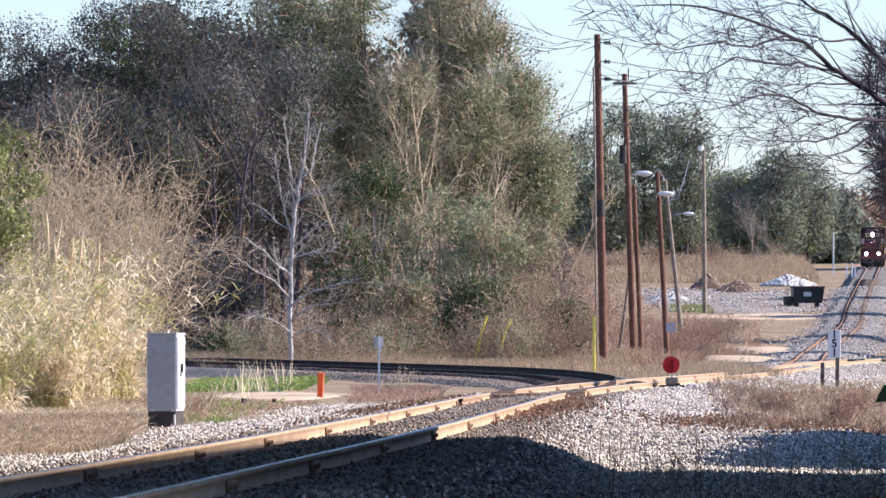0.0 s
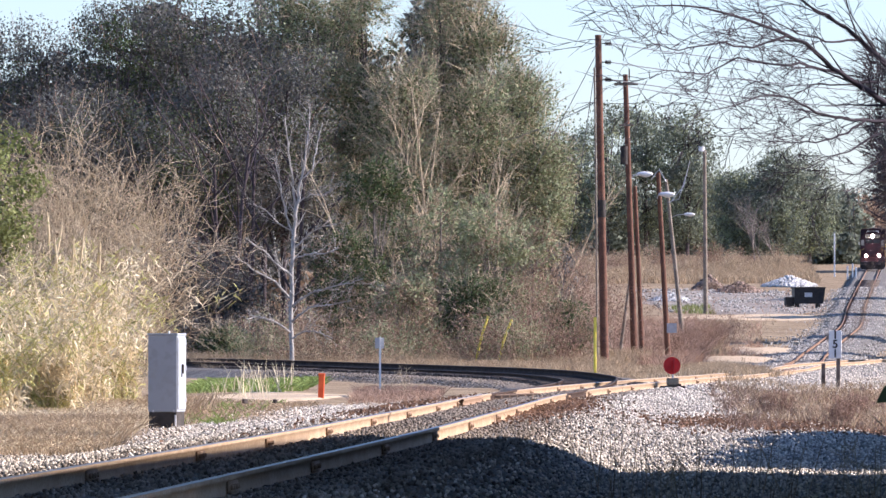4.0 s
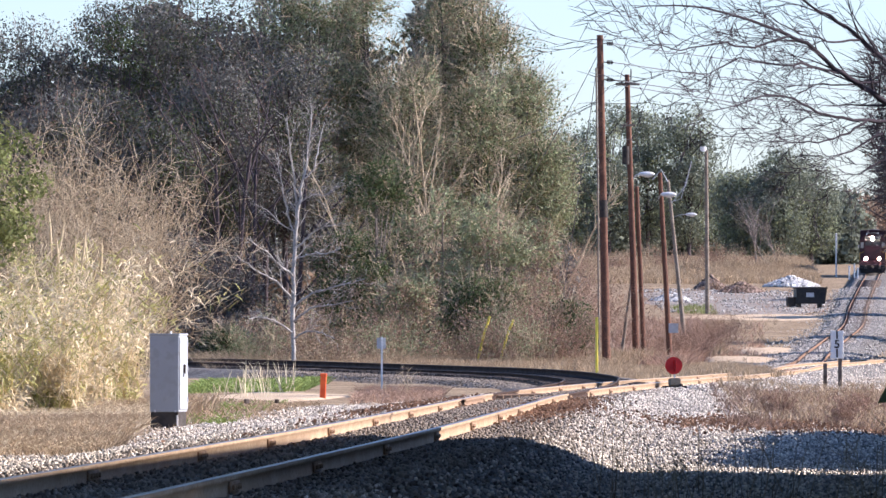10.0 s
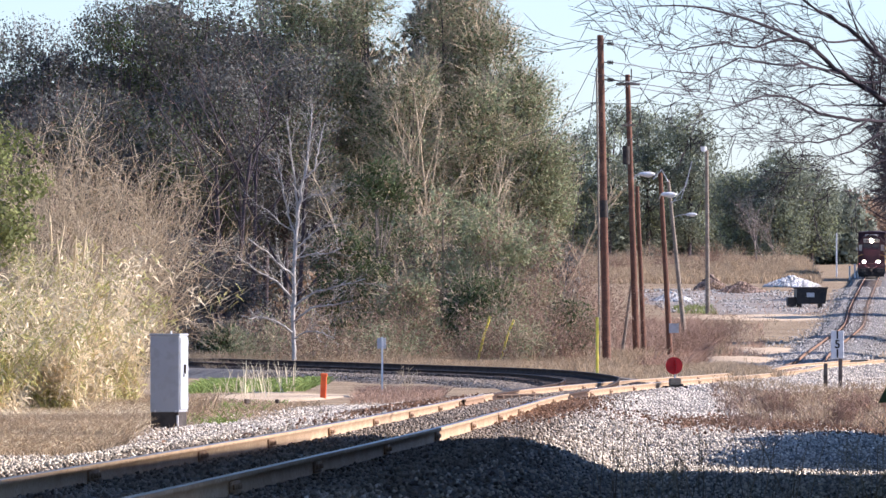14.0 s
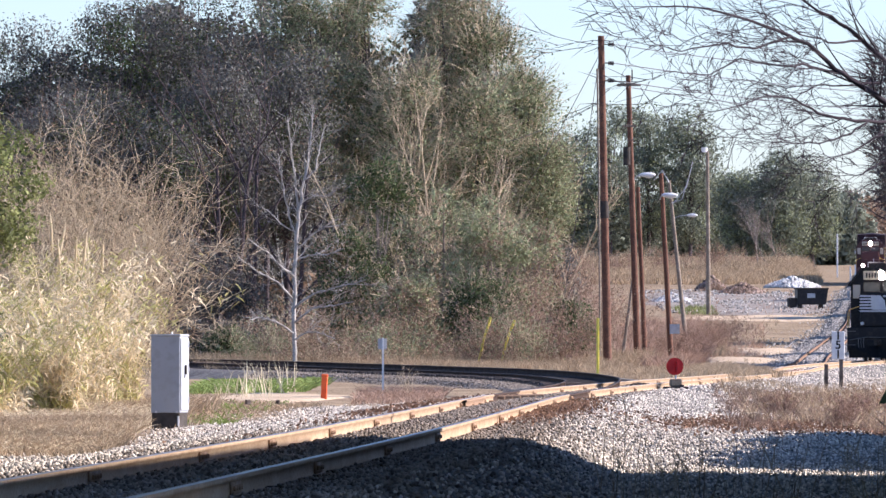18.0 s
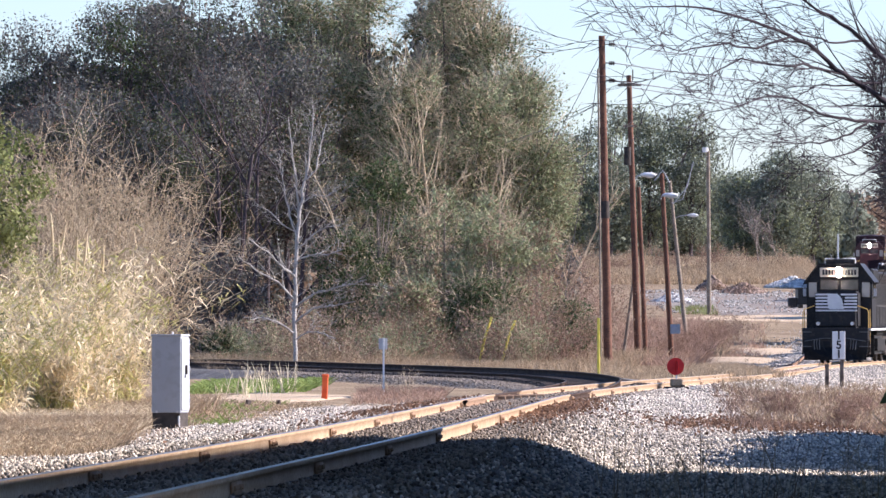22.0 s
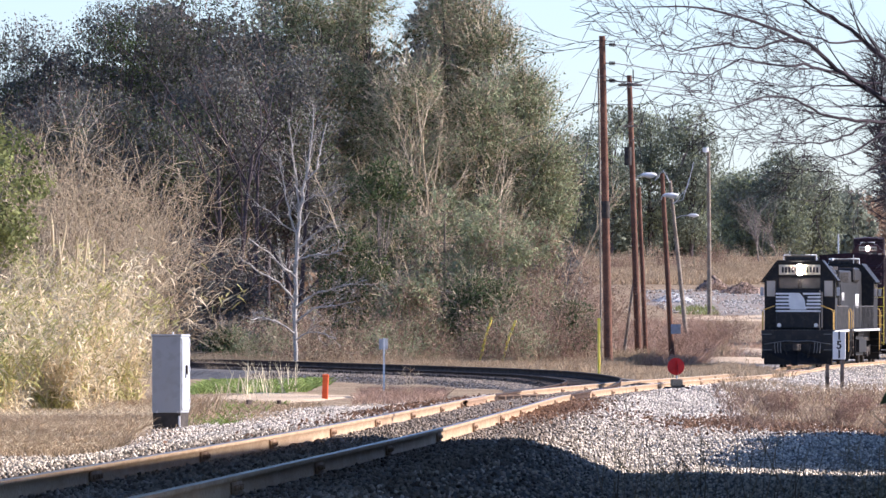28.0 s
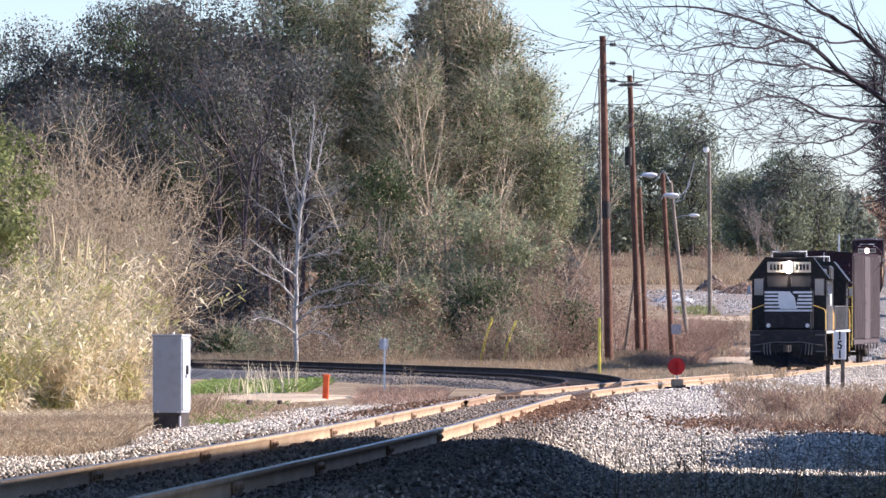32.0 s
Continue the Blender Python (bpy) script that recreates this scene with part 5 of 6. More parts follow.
    for k, (x, y, h) in enumerate(((-10.3, 226, 10), (-9.7, 225, 10.5), (-8.9, 226, 9.5), (-12.2, 227, 9), (-7.0, 227, 11))):
        s = Soup()
        t = thing("tree", Matrix.Translation((x, y * REACH, float(ground_z(x, y * REACH)) - 0.1)), "slender dark leafless trunk in the wood", "tree", g)
        grow(s, [], np.random.default_rng(360 + k), np.zeros(3), unit(np.array((rng.uniform(-0.1, 0.1), 0, 1.0))), h, 0.13, 2, (5, 3), 0.6, 0.02, 0.05, 8)
        link("trunk", s, M_DARKBARK, t, smooth=True)
    # shaded growth behind the reeds
    for k, (x, y, hi, r) in enumerate(((-14.2, 216, 6.5, 2.0), (-12.4, 217, 7.2, 2.0), (-10.6, 216, 6.0, 1.9), (-9.0, 216, 4.6, 1.7), (-11.4, 212, 3.0, 1.5), (-9.6, 212, 2.6, 1.4))):
        lobed("undergrowth", "dark shaded undergrowth behind the reeds", (x, y), (0.1, hi), r, 660 + k, M_DARKLEAF, 9000, 0.13, 40, (0.4, 0.9), M_DARKBARK, 0.07, "undergrowth", "shrub", M_DRYLEAF, 0.2, 700, M_DARKBARK)
    # brown thickets at the foot
    for k in range(15):
        x = -7.6 + k * 0.96 + rng.uniform(-0.4, 0.4)
        shrub("thicket", "tangled brown leafless thicket", (x, 206 + rng.uniform(-2, 4)), rng.uniform(1.8, 3.6), rng.uniform(1.3, 2.0), 400 + k, 26, M_TWIGRED if k % 2 else M_TWIG, M_DRYLEAF if k % 3 else M_OLIVE, 1500, 0.10, 0.015, group="thickets", kids=(4, 3))
    for k, (x, y, h) in enumerate(((4.4, 212, 5.6), (5.6, 216, 5.4), (6.8, 222, 5.4), (5.2, 206, 3.6), (3.4, 207, 3.8), (8.2, 232, 5.0), (-6.4, 211, 3.6))):
        shrub("thicket", "tall reddish-brown leafless thicket", (x, y), h, 1.7, 430 + k, 32, M_TWIGRED, M_DRYLEAF, 1800, 0.09, 0.016, group="thickets", kids=(4, 3))
    # far trees beyond the field; their leaf colour carries the haze
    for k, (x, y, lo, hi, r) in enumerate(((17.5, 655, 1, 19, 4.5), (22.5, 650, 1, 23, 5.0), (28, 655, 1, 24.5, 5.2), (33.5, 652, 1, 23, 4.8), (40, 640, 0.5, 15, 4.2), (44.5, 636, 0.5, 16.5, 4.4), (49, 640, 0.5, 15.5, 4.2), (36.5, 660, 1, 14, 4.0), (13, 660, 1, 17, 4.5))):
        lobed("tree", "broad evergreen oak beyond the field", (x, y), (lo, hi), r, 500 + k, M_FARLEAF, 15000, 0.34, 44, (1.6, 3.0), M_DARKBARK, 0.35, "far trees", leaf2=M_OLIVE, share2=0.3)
    for k, (x, y, h) in enumerate(((39.5, 600, 9), (41, 602, 8), (42.2, 598, 8.5))):
        tree("bare_tree", "bare pale leaning saplings before the far oaks", (x, y), h, 540 + k, None, 0, r=0.1, bark=M_BARK, kids=(9, 4), spread=0.5, trunk_len=0.8, lean=(-0.25, 0), group="far saplings")
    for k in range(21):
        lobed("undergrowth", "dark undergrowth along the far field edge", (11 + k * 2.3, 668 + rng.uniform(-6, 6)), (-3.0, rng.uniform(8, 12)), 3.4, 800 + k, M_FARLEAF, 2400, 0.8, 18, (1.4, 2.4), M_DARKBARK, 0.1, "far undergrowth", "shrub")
    for k in range(9):
        lobed("tree", "pinkish-brown leafless tree far along the grade", (66 + k * 5.0, 880 + rng.uniform(-20, 20)), (0, rng.uniform(9, 13)), 4.0, 820 + k, M_DRYLEAF, 1500, 0.7, 22, (1.2, 2.2), M_TWIG, 0.15, "distant trees", "tree", None, 0.0, 1500, M_TWIGRED)
    # unseen bushes beside the low ground, added for the shadow they cast
    for k in range(16):
        y = 106.0 + k * 2.2
        hi = float(np.interp(y, (103, 129, 140), (3.7, 2.5, 1.4)))
        lobed("evergreen_shrub", "unseen leafy shrub added to cast shade on the ballast", (9.5 + 1.5 * (k % 2), y / REACH), (0.0, hi + 0.9 * (k % 2)), 1.7, 575 + k, M_EVERGREEN, 5000, 0.5, 60, (0.55, 0.95), M_DARKBARK, 0.06, "green shrubs", "shrub", squash=1.8)
    # unseen tall trees added to hold skylight off the near track
    for k, (x, y, lo, hi, r, o) in enumerate(((-11.5, 33, 6.2, 14, 6.0, 6.5), (-11.8, 40, 6.4, 15, 6.0, 6.8), (-11.8, 47, 6.6, 15, 6.0, 6.8), (-12.0, 53, 7.0, 14, 5.6, 6.6), (-12.5, 36, 8.2, 14, 5.5, 13.6), (-12.5, 43, 8.2, 14, 5.5, 13.6), (-12.5, 50, 8.2, 14, 5.5, 13.4), (-12.5, 57, 8.0, 14, 5.0, 11.0), (-12.5, 29, 5.2, 14, 6.0, 9.0), (-12.5, 22, 5.0, 14, 6.0, 9.0), (-12.5, 22, 5.4, 14, 5.5, 17.5), (-12.5, 14, 5.4, 14, 6.0, 12.0), (-14.5, 62, 2.0, 15, 5.0, 0.0), (-15.5, 70, 2.0, 15, 5.0, 0.0))):
        lobed("tree", "unseen spreading evergreen tree added to dim skylight on the track", (x, y), (lo, hi), r, 630 + k, M_EVERGREEN, 4500, 1.2, 50, (1.3, 2.2), M_DARKBARK, 0.3, "trees beside the track", off=o, squash=1.5)
    # unseen trees round the camera, added to cut the skylight ahead
    for k, (x, y, hi) in enumerate(((-11, 18, 13), (-13, 32, 13), (-8.5, -6, 13), (0, -12, 14), (8, -8, 13), (-14, 46, 12), (17, 0, 13), (20, 18, 14), (21, 34, 15))):
        lobed("tree", "big leafy tree behind the camera, added to cut skylight", (x, y), (1.5, hi), 5.0, 610 + k, M_EVERGREEN, 3000, 0.75, 36, (1.4, 2.4), M_DARKBARK, 0.3, "trees behind the camera")
    # trees out of view, placed to throw shadow bands across the grade
    for k, (x, y, lo, hi, r) in enumerate(((31.5, 268, 1, 10, 3.6), (36, 305, 1, 11, 4), (41, 352, 1, 12, 4), (47, 408, 1, 12, 4), (53, 455, 1, 12, 4.0), (28.0, 232, 1, 9, 3.4))):
        lobed("tree", "unseen leafy tree placed to shade the grade", (x, y), (lo, hi), r, 580 + k, M_EVERGREEN, 7000, 0.9, 44, (1.0, 1.8), M_DARKBARK, 0.25, "trees beside the grade", squash=1.8)
    # brownish tree at the edge of the view
    for k, (x, y, lo, hi, r) in enumerate(((13.1, 125, 3.2, 10.4, 2.2), (13.6, 132, 4.8, 11.5, 2.6), (18.6, 180, 4.6, 12.0, 2.6))):
        lobed("tree", "half-bare tree with brown leaves and dense twigs", (x, y), (lo, hi), r, 590 + k, M_DARKLEAF, 3000, 0.11, 30, (0.5, 1.0), M_DARKBARK, 0.14, "trees beside the grade", "tree", M_DRYLEAF, 0.4, 5000, M_DARKBARK)


def pale_tree():
    """The pale bare tree: a stem that forks into upright leaders, with long level boughs below."""
    rng = np.random.default_rng(77)
    foot = np.array((-6.28, 355.25, -0.39))
    t = thing("bare_tree", Matrix.Translation(foot), "pale-barked leafless young tree with level lower boughs", "tree")
    runs = (
        ("trunk", ((-6.28, 355.25, -0.44), (-6.30, 355.25, 0.71), (-6.35, 355.25, 2.19), (-6.30, 355.25, 4.10), (-6.21, 355.25, 6.01), (-6.04, 355.25, 7.44)), 0.095, 0.065),
        ("leader", ((-6.04, 355.25, 7.32), (-5.80, 355.25, 8.40), (-5.64, 355.60, 9.84), (-5.52, 355.78, 11.16)), 0.07, 0.012),
        ("leader", ((-6.14, 355.25, 6.49), (-6.30, 355.25, 7.92), (-6.47, 354.90, 9.34), (-6.61, 354.72, 10.65)), 0.06, 0.012),
        ("leader", ((-5.92, 355.25, 7.97), (-5.45, 355.25, 8.40), (-5.22, 355.95, 9.61), (-5.03, 356.12, 10.45)), 0.045, 0.01),
        ("leader", ((-6.26, 355.25, 5.53), (-6.62, 355.25, 6.73), (-6.85, 355.25, 7.92), (-7.02, 355.25, 9.11)), 0.05, 0.01),
        ("bough", ((-6.30, 355.25, 3.86), (-6.89, 354.55, 4.33), (-7.47, 354.03, 4.92), (-8.29, 353.50, 5.51)), 0.055, 0.012),
        ("bough", ((-6.35, 355.25, 2.90), (-7.01, 354.55, 3.62), (-7.83, 353.85, 4.09), (-8.69, 353.32, 4.75)), 0.055, 0.012),
        ("bough", ((-6.35, 355.25, 2.55), (-5.58, 354.55, 3.14), (-4.62, 354.03, 3.42), (-3.30, 353.50, 3.73)), 0.055, 0.012),
        ("bough", ((-6.35, 355.25, 1.95), (-5.58, 354.55, 2.54), (-4.74, 354.03, 2.66), (-3.78, 353.50, 2.85)), 0.05, 0.012),
        ("bough", ((-6.30, 355.25, 1.47), (-7.01, 354.55, 1.95), (-7.71, 354.03, 2.18), (-8.18, 353.50, 2.06)), 0.04, 0.01),
        ("bough", ((-6.23, 355.25, 5.05), (-5.59, 355.25, 5.65), (-4.99, 355.25, 6.01), (-4.39, 355.25, 6.06)), 0.04, 0.01),
        ("bough", ((-6.28, 355.25, 4.58), (-5.64, 355.25, 4.82), (-4.87, 355.25, 4.86), (-4.30, 355.25, 5.05)), 0.04, 0.01),
        ("bough", ((-6.07, 355.25, 6.96), (-5.54, 355.25, 7.32), (-4.99, 355.25, 7.32), (-4.59, 355.25, 7.54)), 0.032, 0.009),
        ("bough", ((-6.26, 355.25, 5.77), (-6.90, 355.25, 6.13), (-7.50, 355.25, 6.73), (-7.93, 355.25, 6.92)), 0.035, 0.009),
        ("bough", ((-6.35, 355.25, 1.23), (-5.69, 354.38, 1.59), (-5.09, 353.50, 1.47), (-4.56, 353.15, 1.23)), 0.035, 0.01),
    )
    for name, pts, r0, r1 in runs:
        s = Soup()
        q = np.array(pts) - foot
        u = np.linspace(0, len(q) - 1, 4 * len(q))
        fine = np.array([[np.interp(k, np.arange(len(q)), q[:, c]) for c in range(3)] for k in u])
        fine[1:] += rng.normal(0, 0.018, fine[1:].shape)
        rad = np.linspace(r0, r1 + 0.01, len(fine))
        s.tube(fine, rad, 8 if name == "trunk" else 6, cap=False)
        for i in range(3 if name != "trunk" else 8, len(fine) - 1):
            d = unit(fine[i + 1] - fine[i])
            nd = unit(d + unit(np.cross(d, rng.normal(0, 1, 3))) * rng.uniform(0.5, 1.0) + np.array((0, 0, 0.15)))
            grow(s, [], rng, fine[i], nd, rng.uniform(0.4, 1.2), max(rad[i] * 0.35, 0.008), 1, (4,), 0.7, 0.02, 0.14, 4, 0.4)
        link(name, s, M_PALEBARK, t, smooth=True)


def left_bank():
    rng = np.random.default_rng(8)
    # giant reeds
    for k, (x, y, h, n) in enumerate(((-8.3, 92, 3.3, 1100), (-7.3, 90, 3.2, 1200), (-6.9, 92, 3.0, 1100), (-6.45, 94, 2.3, 900), (-9.0, 88, 3.0, 900), (-6.9, 86, 2.0, 800), (-8.0, 85, 2.1, 800))):
        z = float(ground_z(x, y * REACH))
        t = thing("giant_reed", Matrix.Translation((x, y * REACH, z)), "clump of dry straw-yellow giant reed", "reed clump", "reed clumps")
        s, b = Soup(), Soup()
        bases, tipsv = [], []
        for j in range(46):
            a, o = rng.uniform(0, 6.28), rng.uniform(0, 0.55)
            lean = rng.normal(0, 0.38, 2)
            hh = h * rng.uniform(0.45, 1.1)
            p0 = np.array((math.cos(a) * o, math.sin(a) * o, -0.1))
            pts = [p0 + np.array((lean[0] * hh * q * q, lean[1] * hh * q * q, hh * q)) for q in (0, 0.35, 0.7, 1.0)]
            s.tube(pts, (0.011, 0.010, 0.007, 0.004), 4, cap=False)
            for q in range(n // 10):
                f = rng.uniform(0.05, 1.0)
                pb = p0 + np.array((lean[0] * hh * f * f, lean[1] * hh * f * f, hh * f))
                an = rng.uniform(0, 6.28)
                ln = rng.uniform(0.06, 0.24)
                bases.append(pb + rng.normal(0, 0.08, 3))
                tipsv.append(bases[-1] + np.array((math.cos(an) * ln, math.sin(an) * ln, rng.uniform(-0.24, 0.16))))
        cut = int(len(bases) * (0.72 if k % 3 else 0.45))
        order = np.argsort([noise.noise(Vector(q) * 1.6 + Vector((k * 9.0, 0, 0))) + 0.2 * rng.normal() for q in bases])
        bases, tipsv = np.array(bases)[order], np.array(tipsv)[order]
        b.blades(bases[:cut], tipsv[:cut], 0.025, rng, 0.12)
        green = Soup()
        green.blades(bases[cut:], tipsv[cut:], 0.025, rng, 0.12)
        link("stalk_tangle", s, M_STRAW, t)
        link("foliage", b, M_STRAW, t)
        link("foliage", green, M_REEDGREEN, t, "green-tinged leaves")
        if k < 4:
            for j in range(5):
                pl = Soup()
                c = np.array((rng.uniform(-0.6, 0.6), rng.uniform(-0.4, 0.4), h * rng.uniform(0.85, 1.05)))
                lean = np.array((rng.normal(0.05, 0.1), 0, 1))
                pts = [c + unit(lean) * 0.5 * q for q in (-0.9, -0.5, 0, 0.5, 1.0)]
                pl.tube(pts, (0.008, 0.010, 0.028, 0.024, 0.004), 6)
                link("plume", pl, M_STRAW, t)
    # twiggy grey bushes behind the reeds
    for k, (x, y, h, r) in enumerate(((-7.8, 104, 6.0, 1.4), (-7.2, 105, 5.6, 1.1), (-9.0, 106, 6.2, 1.6), (-7.2, 101, 4.0, 1.0))):
        shrub("twiggy_bush", "grey-brown leafless twiggy bush", (x, y), h, r, 600 + k, 64, M_TWIG, M_DRYLEAF, 900, 0.07, 0.013, group="twiggy bushes", kids=(6, 5))
    for k, (x, y, lo, hi, r) in enumerate(((-8.55, 88, 2.4, 6.0, 1.35), (-8.45, 83, 0.7, 2.4, 0.6))):
        lobed("evergreen_shrub", "dense green broad-leaved bush", (x, y), (lo, hi), r, 640 + k, M_BUSH, 9000, 0.085, 40, (0.32, 0.6), M_BARK, 0.05, "green shrubs", "shrub")


def right_tree():
    """A bare tree that stands beside the view; its limbs reach over the track."""
    rng = np.random.default_rng(21)
    t = thing("bare_tree", Matrix.Translation((8.9, 122.5, -0.45)), "large leafless tree with dark spreading limbs", "tree")
    s, tips = Soup(), []
    o = np.array((8.9, 122.5, -0.45))
    trunk = np.array([(8.9, 122.5, -0.5), (8.75, 122.5, 1.2), (8.3, 122.4, 2.8), (7.6, 122.2, 4.0), (7.0, 122, 4.75)])
    s.tube(trunk - o, (0.26, 0.23, 0.19, 0.14, 0.10), 10)
    link("trunk", s, M_LIMB, t, smooth=True)
    runs = (
        (((7.10, 121.98, 4.05), (6.41, 121.62, 4.47), (6.03, 121.10, 4.71), (5.65, 120.75, 4.92), (5.22, 120.23, 5.28), (4.72, 119.70, 5.48), (4.05, 119.00, 5.68), (3.31, 118.30, 5.77), (2.66, 117.77, 5.69)), 0.085),
        (((7.05, 122.50, 4.52), (6.46, 122.50, 5.11), (5.89, 122.33, 5.58), (5.39, 122.15, 5.87), (4.98, 122.15, 6.15)), 0.085),
        (((7.09, 121.80, 4.13), (6.40, 121.45, 4.21), (5.81, 120.75, 4.20), (5.38, 120.23, 4.28), (5.00, 119.70, 4.50), (4.45, 119.00, 4.50), (3.99, 118.48, 4.31), (3.46, 117.95, 4.19)), 0.05),
        (((5.63, 120.75, 4.91), (5.22, 120.23, 4.98), (4.79, 119.52, 4.95), (4.21, 119.00, 5.03), (3.67, 118.30, 4.77), (3.29, 117.77, 4.79), (2.73, 117.25, 4.78)), 0.034),
        (((4.96, 119.88, 5.39), (4.37, 119.00, 5.17), (3.87, 118.30, 5.24), (3.29, 117.60, 5.07), (2.88, 117.25, 5.23), (2.52, 116.90, 5.42)), 0.03),
        (((6.15, 121.10, 4.21), (5.81, 120.75, 4.01), (5.38, 120.23, 3.88), (4.96, 119.70, 3.86), (4.45, 119.00, 3.86), (3.98, 118.30, 4.13)), 0.03),
        (((6.30, 120.75, 4.02), (5.88, 120.40, 3.77), (5.53, 119.88, 3.64), (5.18, 119.35, 3.45)), 0.028),
        (((6.34, 121.45, 4.77), (5.83, 121.10, 4.72), (5.33, 120.75, 4.71), (4.99, 120.40, 4.46), (4.56, 119.88, 4.36)), 0.028),
        (((6.05, 122.33, 5.42), (5.62, 121.80, 5.36), (5.19, 121.27, 5.46), (4.59, 120.75, 5.77), (4.01, 120.40, 5.90)), 0.03),
        (((6.95, 120.75, 3.82), (6.28, 120.40, 3.61), (5.94, 120.05, 3.40), (5.52, 119.70, 3.39)), 0.03),
    )
    for pts, r in runs:
        s = Soup()
        q = np.array(pts) - o
        fine = np.array([[np.interp(u, np.arange(len(q)), q[:, k]) for k in range(3)] for u in np.linspace(0, len(q) - 1, 3 * len(q))])
        fine += rng.normal(0, 0.012, fine.shape)
        n = len(fine)
        rad = r * 0.62 * np.linspace(1, 0.12, n)
        s.tube(fine, rad, 7, cap=False)
        for i in range(3, n - 1):
            d = unit(fine[i + 1] - fine[i])
            nd = unit(d + unit(np.cross(d, rng.normal(0, 1, 3))) * rng.uniform(0.4, 0.8) + np.array((-0.1, 0, 0.05)))
            grow(s, tips, rng, fine[i], nd, rng.uniform(0.4, 1.2), max(rad[i] * 0.38, 0.0045), 2, (3, 3), 0.5, -0.015, 0.07, 4, 0.3)
        link("limb", s, M_LIMB, t, smooth=True)


def patch(name, label, cx, cy, rx, ry, material, lift=0.03, seed=1, heap=0.0, category="ground"):
    """An uneven patch of ground laid over the soil; heap raises its middle."""
    s = Soup()
    cy, ry = cy * REACH, ry * REACH
    n, m = 40, 8
    v = []
    for j in range(m + 1):
        f = j / m
        for i in range(n):
            a = 2 * math.pi * i / n
            w = 1 + 0.28 * noise.noise(Vector((math.cos(a) * 1.7 + seed, math.sin(a) * 1.7, seed))) + 0.10 * noise.noise(Vector((math.cos(a) * 5, math.sin(a) * 5, seed)))
            x, y = cx + rx * f * w * math.cos(a), cy + ry * f * w * math.sin(a)
            h = heap * (1 - f * f) * (1 + 0.35 * noise.noise(Vector((x * 0.35, y * 0.06, seed)))) if heap else 0
            v.append((x, y, float(ground_z(x, y)) + (lift if j < m else -0.05) + h))
    f = [(j * n + i, j * n + (i + 1) % n, (j + 1) * n + (i + 1) % n, (j + 1) * n + i) for j in range(m) for i in range(n)]
    s.add(v, f)
    ob = link(name, s, material, smooth=True)
    return tagged(ob, label, category, kind="structure")


def stones(name, label, pts, size, material, seed):
    """Many small angular stones in one mesh."""
    rng = np.random.default_rng(seed)
    n = len(pts)
    d = np.array([(1, 0, 0), (-1, 0, 0), (0, 1, 0), (0, -1, 0), (0, 0, 1), (0, 0, -1)], float)
    r = size * rng.uniform(0.35, 0.75, (n, 6, 1))
    q = rng.normal(0, 1, (n, 3, 3))
    q, _ = np.linalg.qr(q)
    v = np.einsum("nij,kj->nki", q, d) * r + np.asarray(pts)[:, None]
    f = np.array([(0, 2, 4), (2, 1, 4), (1, 3, 4), (3, 0, 4), (2, 0, 5), (1, 2, 5), (3, 1, 5), (0, 3, 5)])
    s = Soup()
    s.v.append(v.reshape(-1, 3))
    s.f[3].append((np.arange(n)[:, None, None] * 6 + f).reshape(-1, 3))
    s.n = n * 6
    ob = link(name, s, material)
    return tagged(ob, label, "stones", kind="stuff")


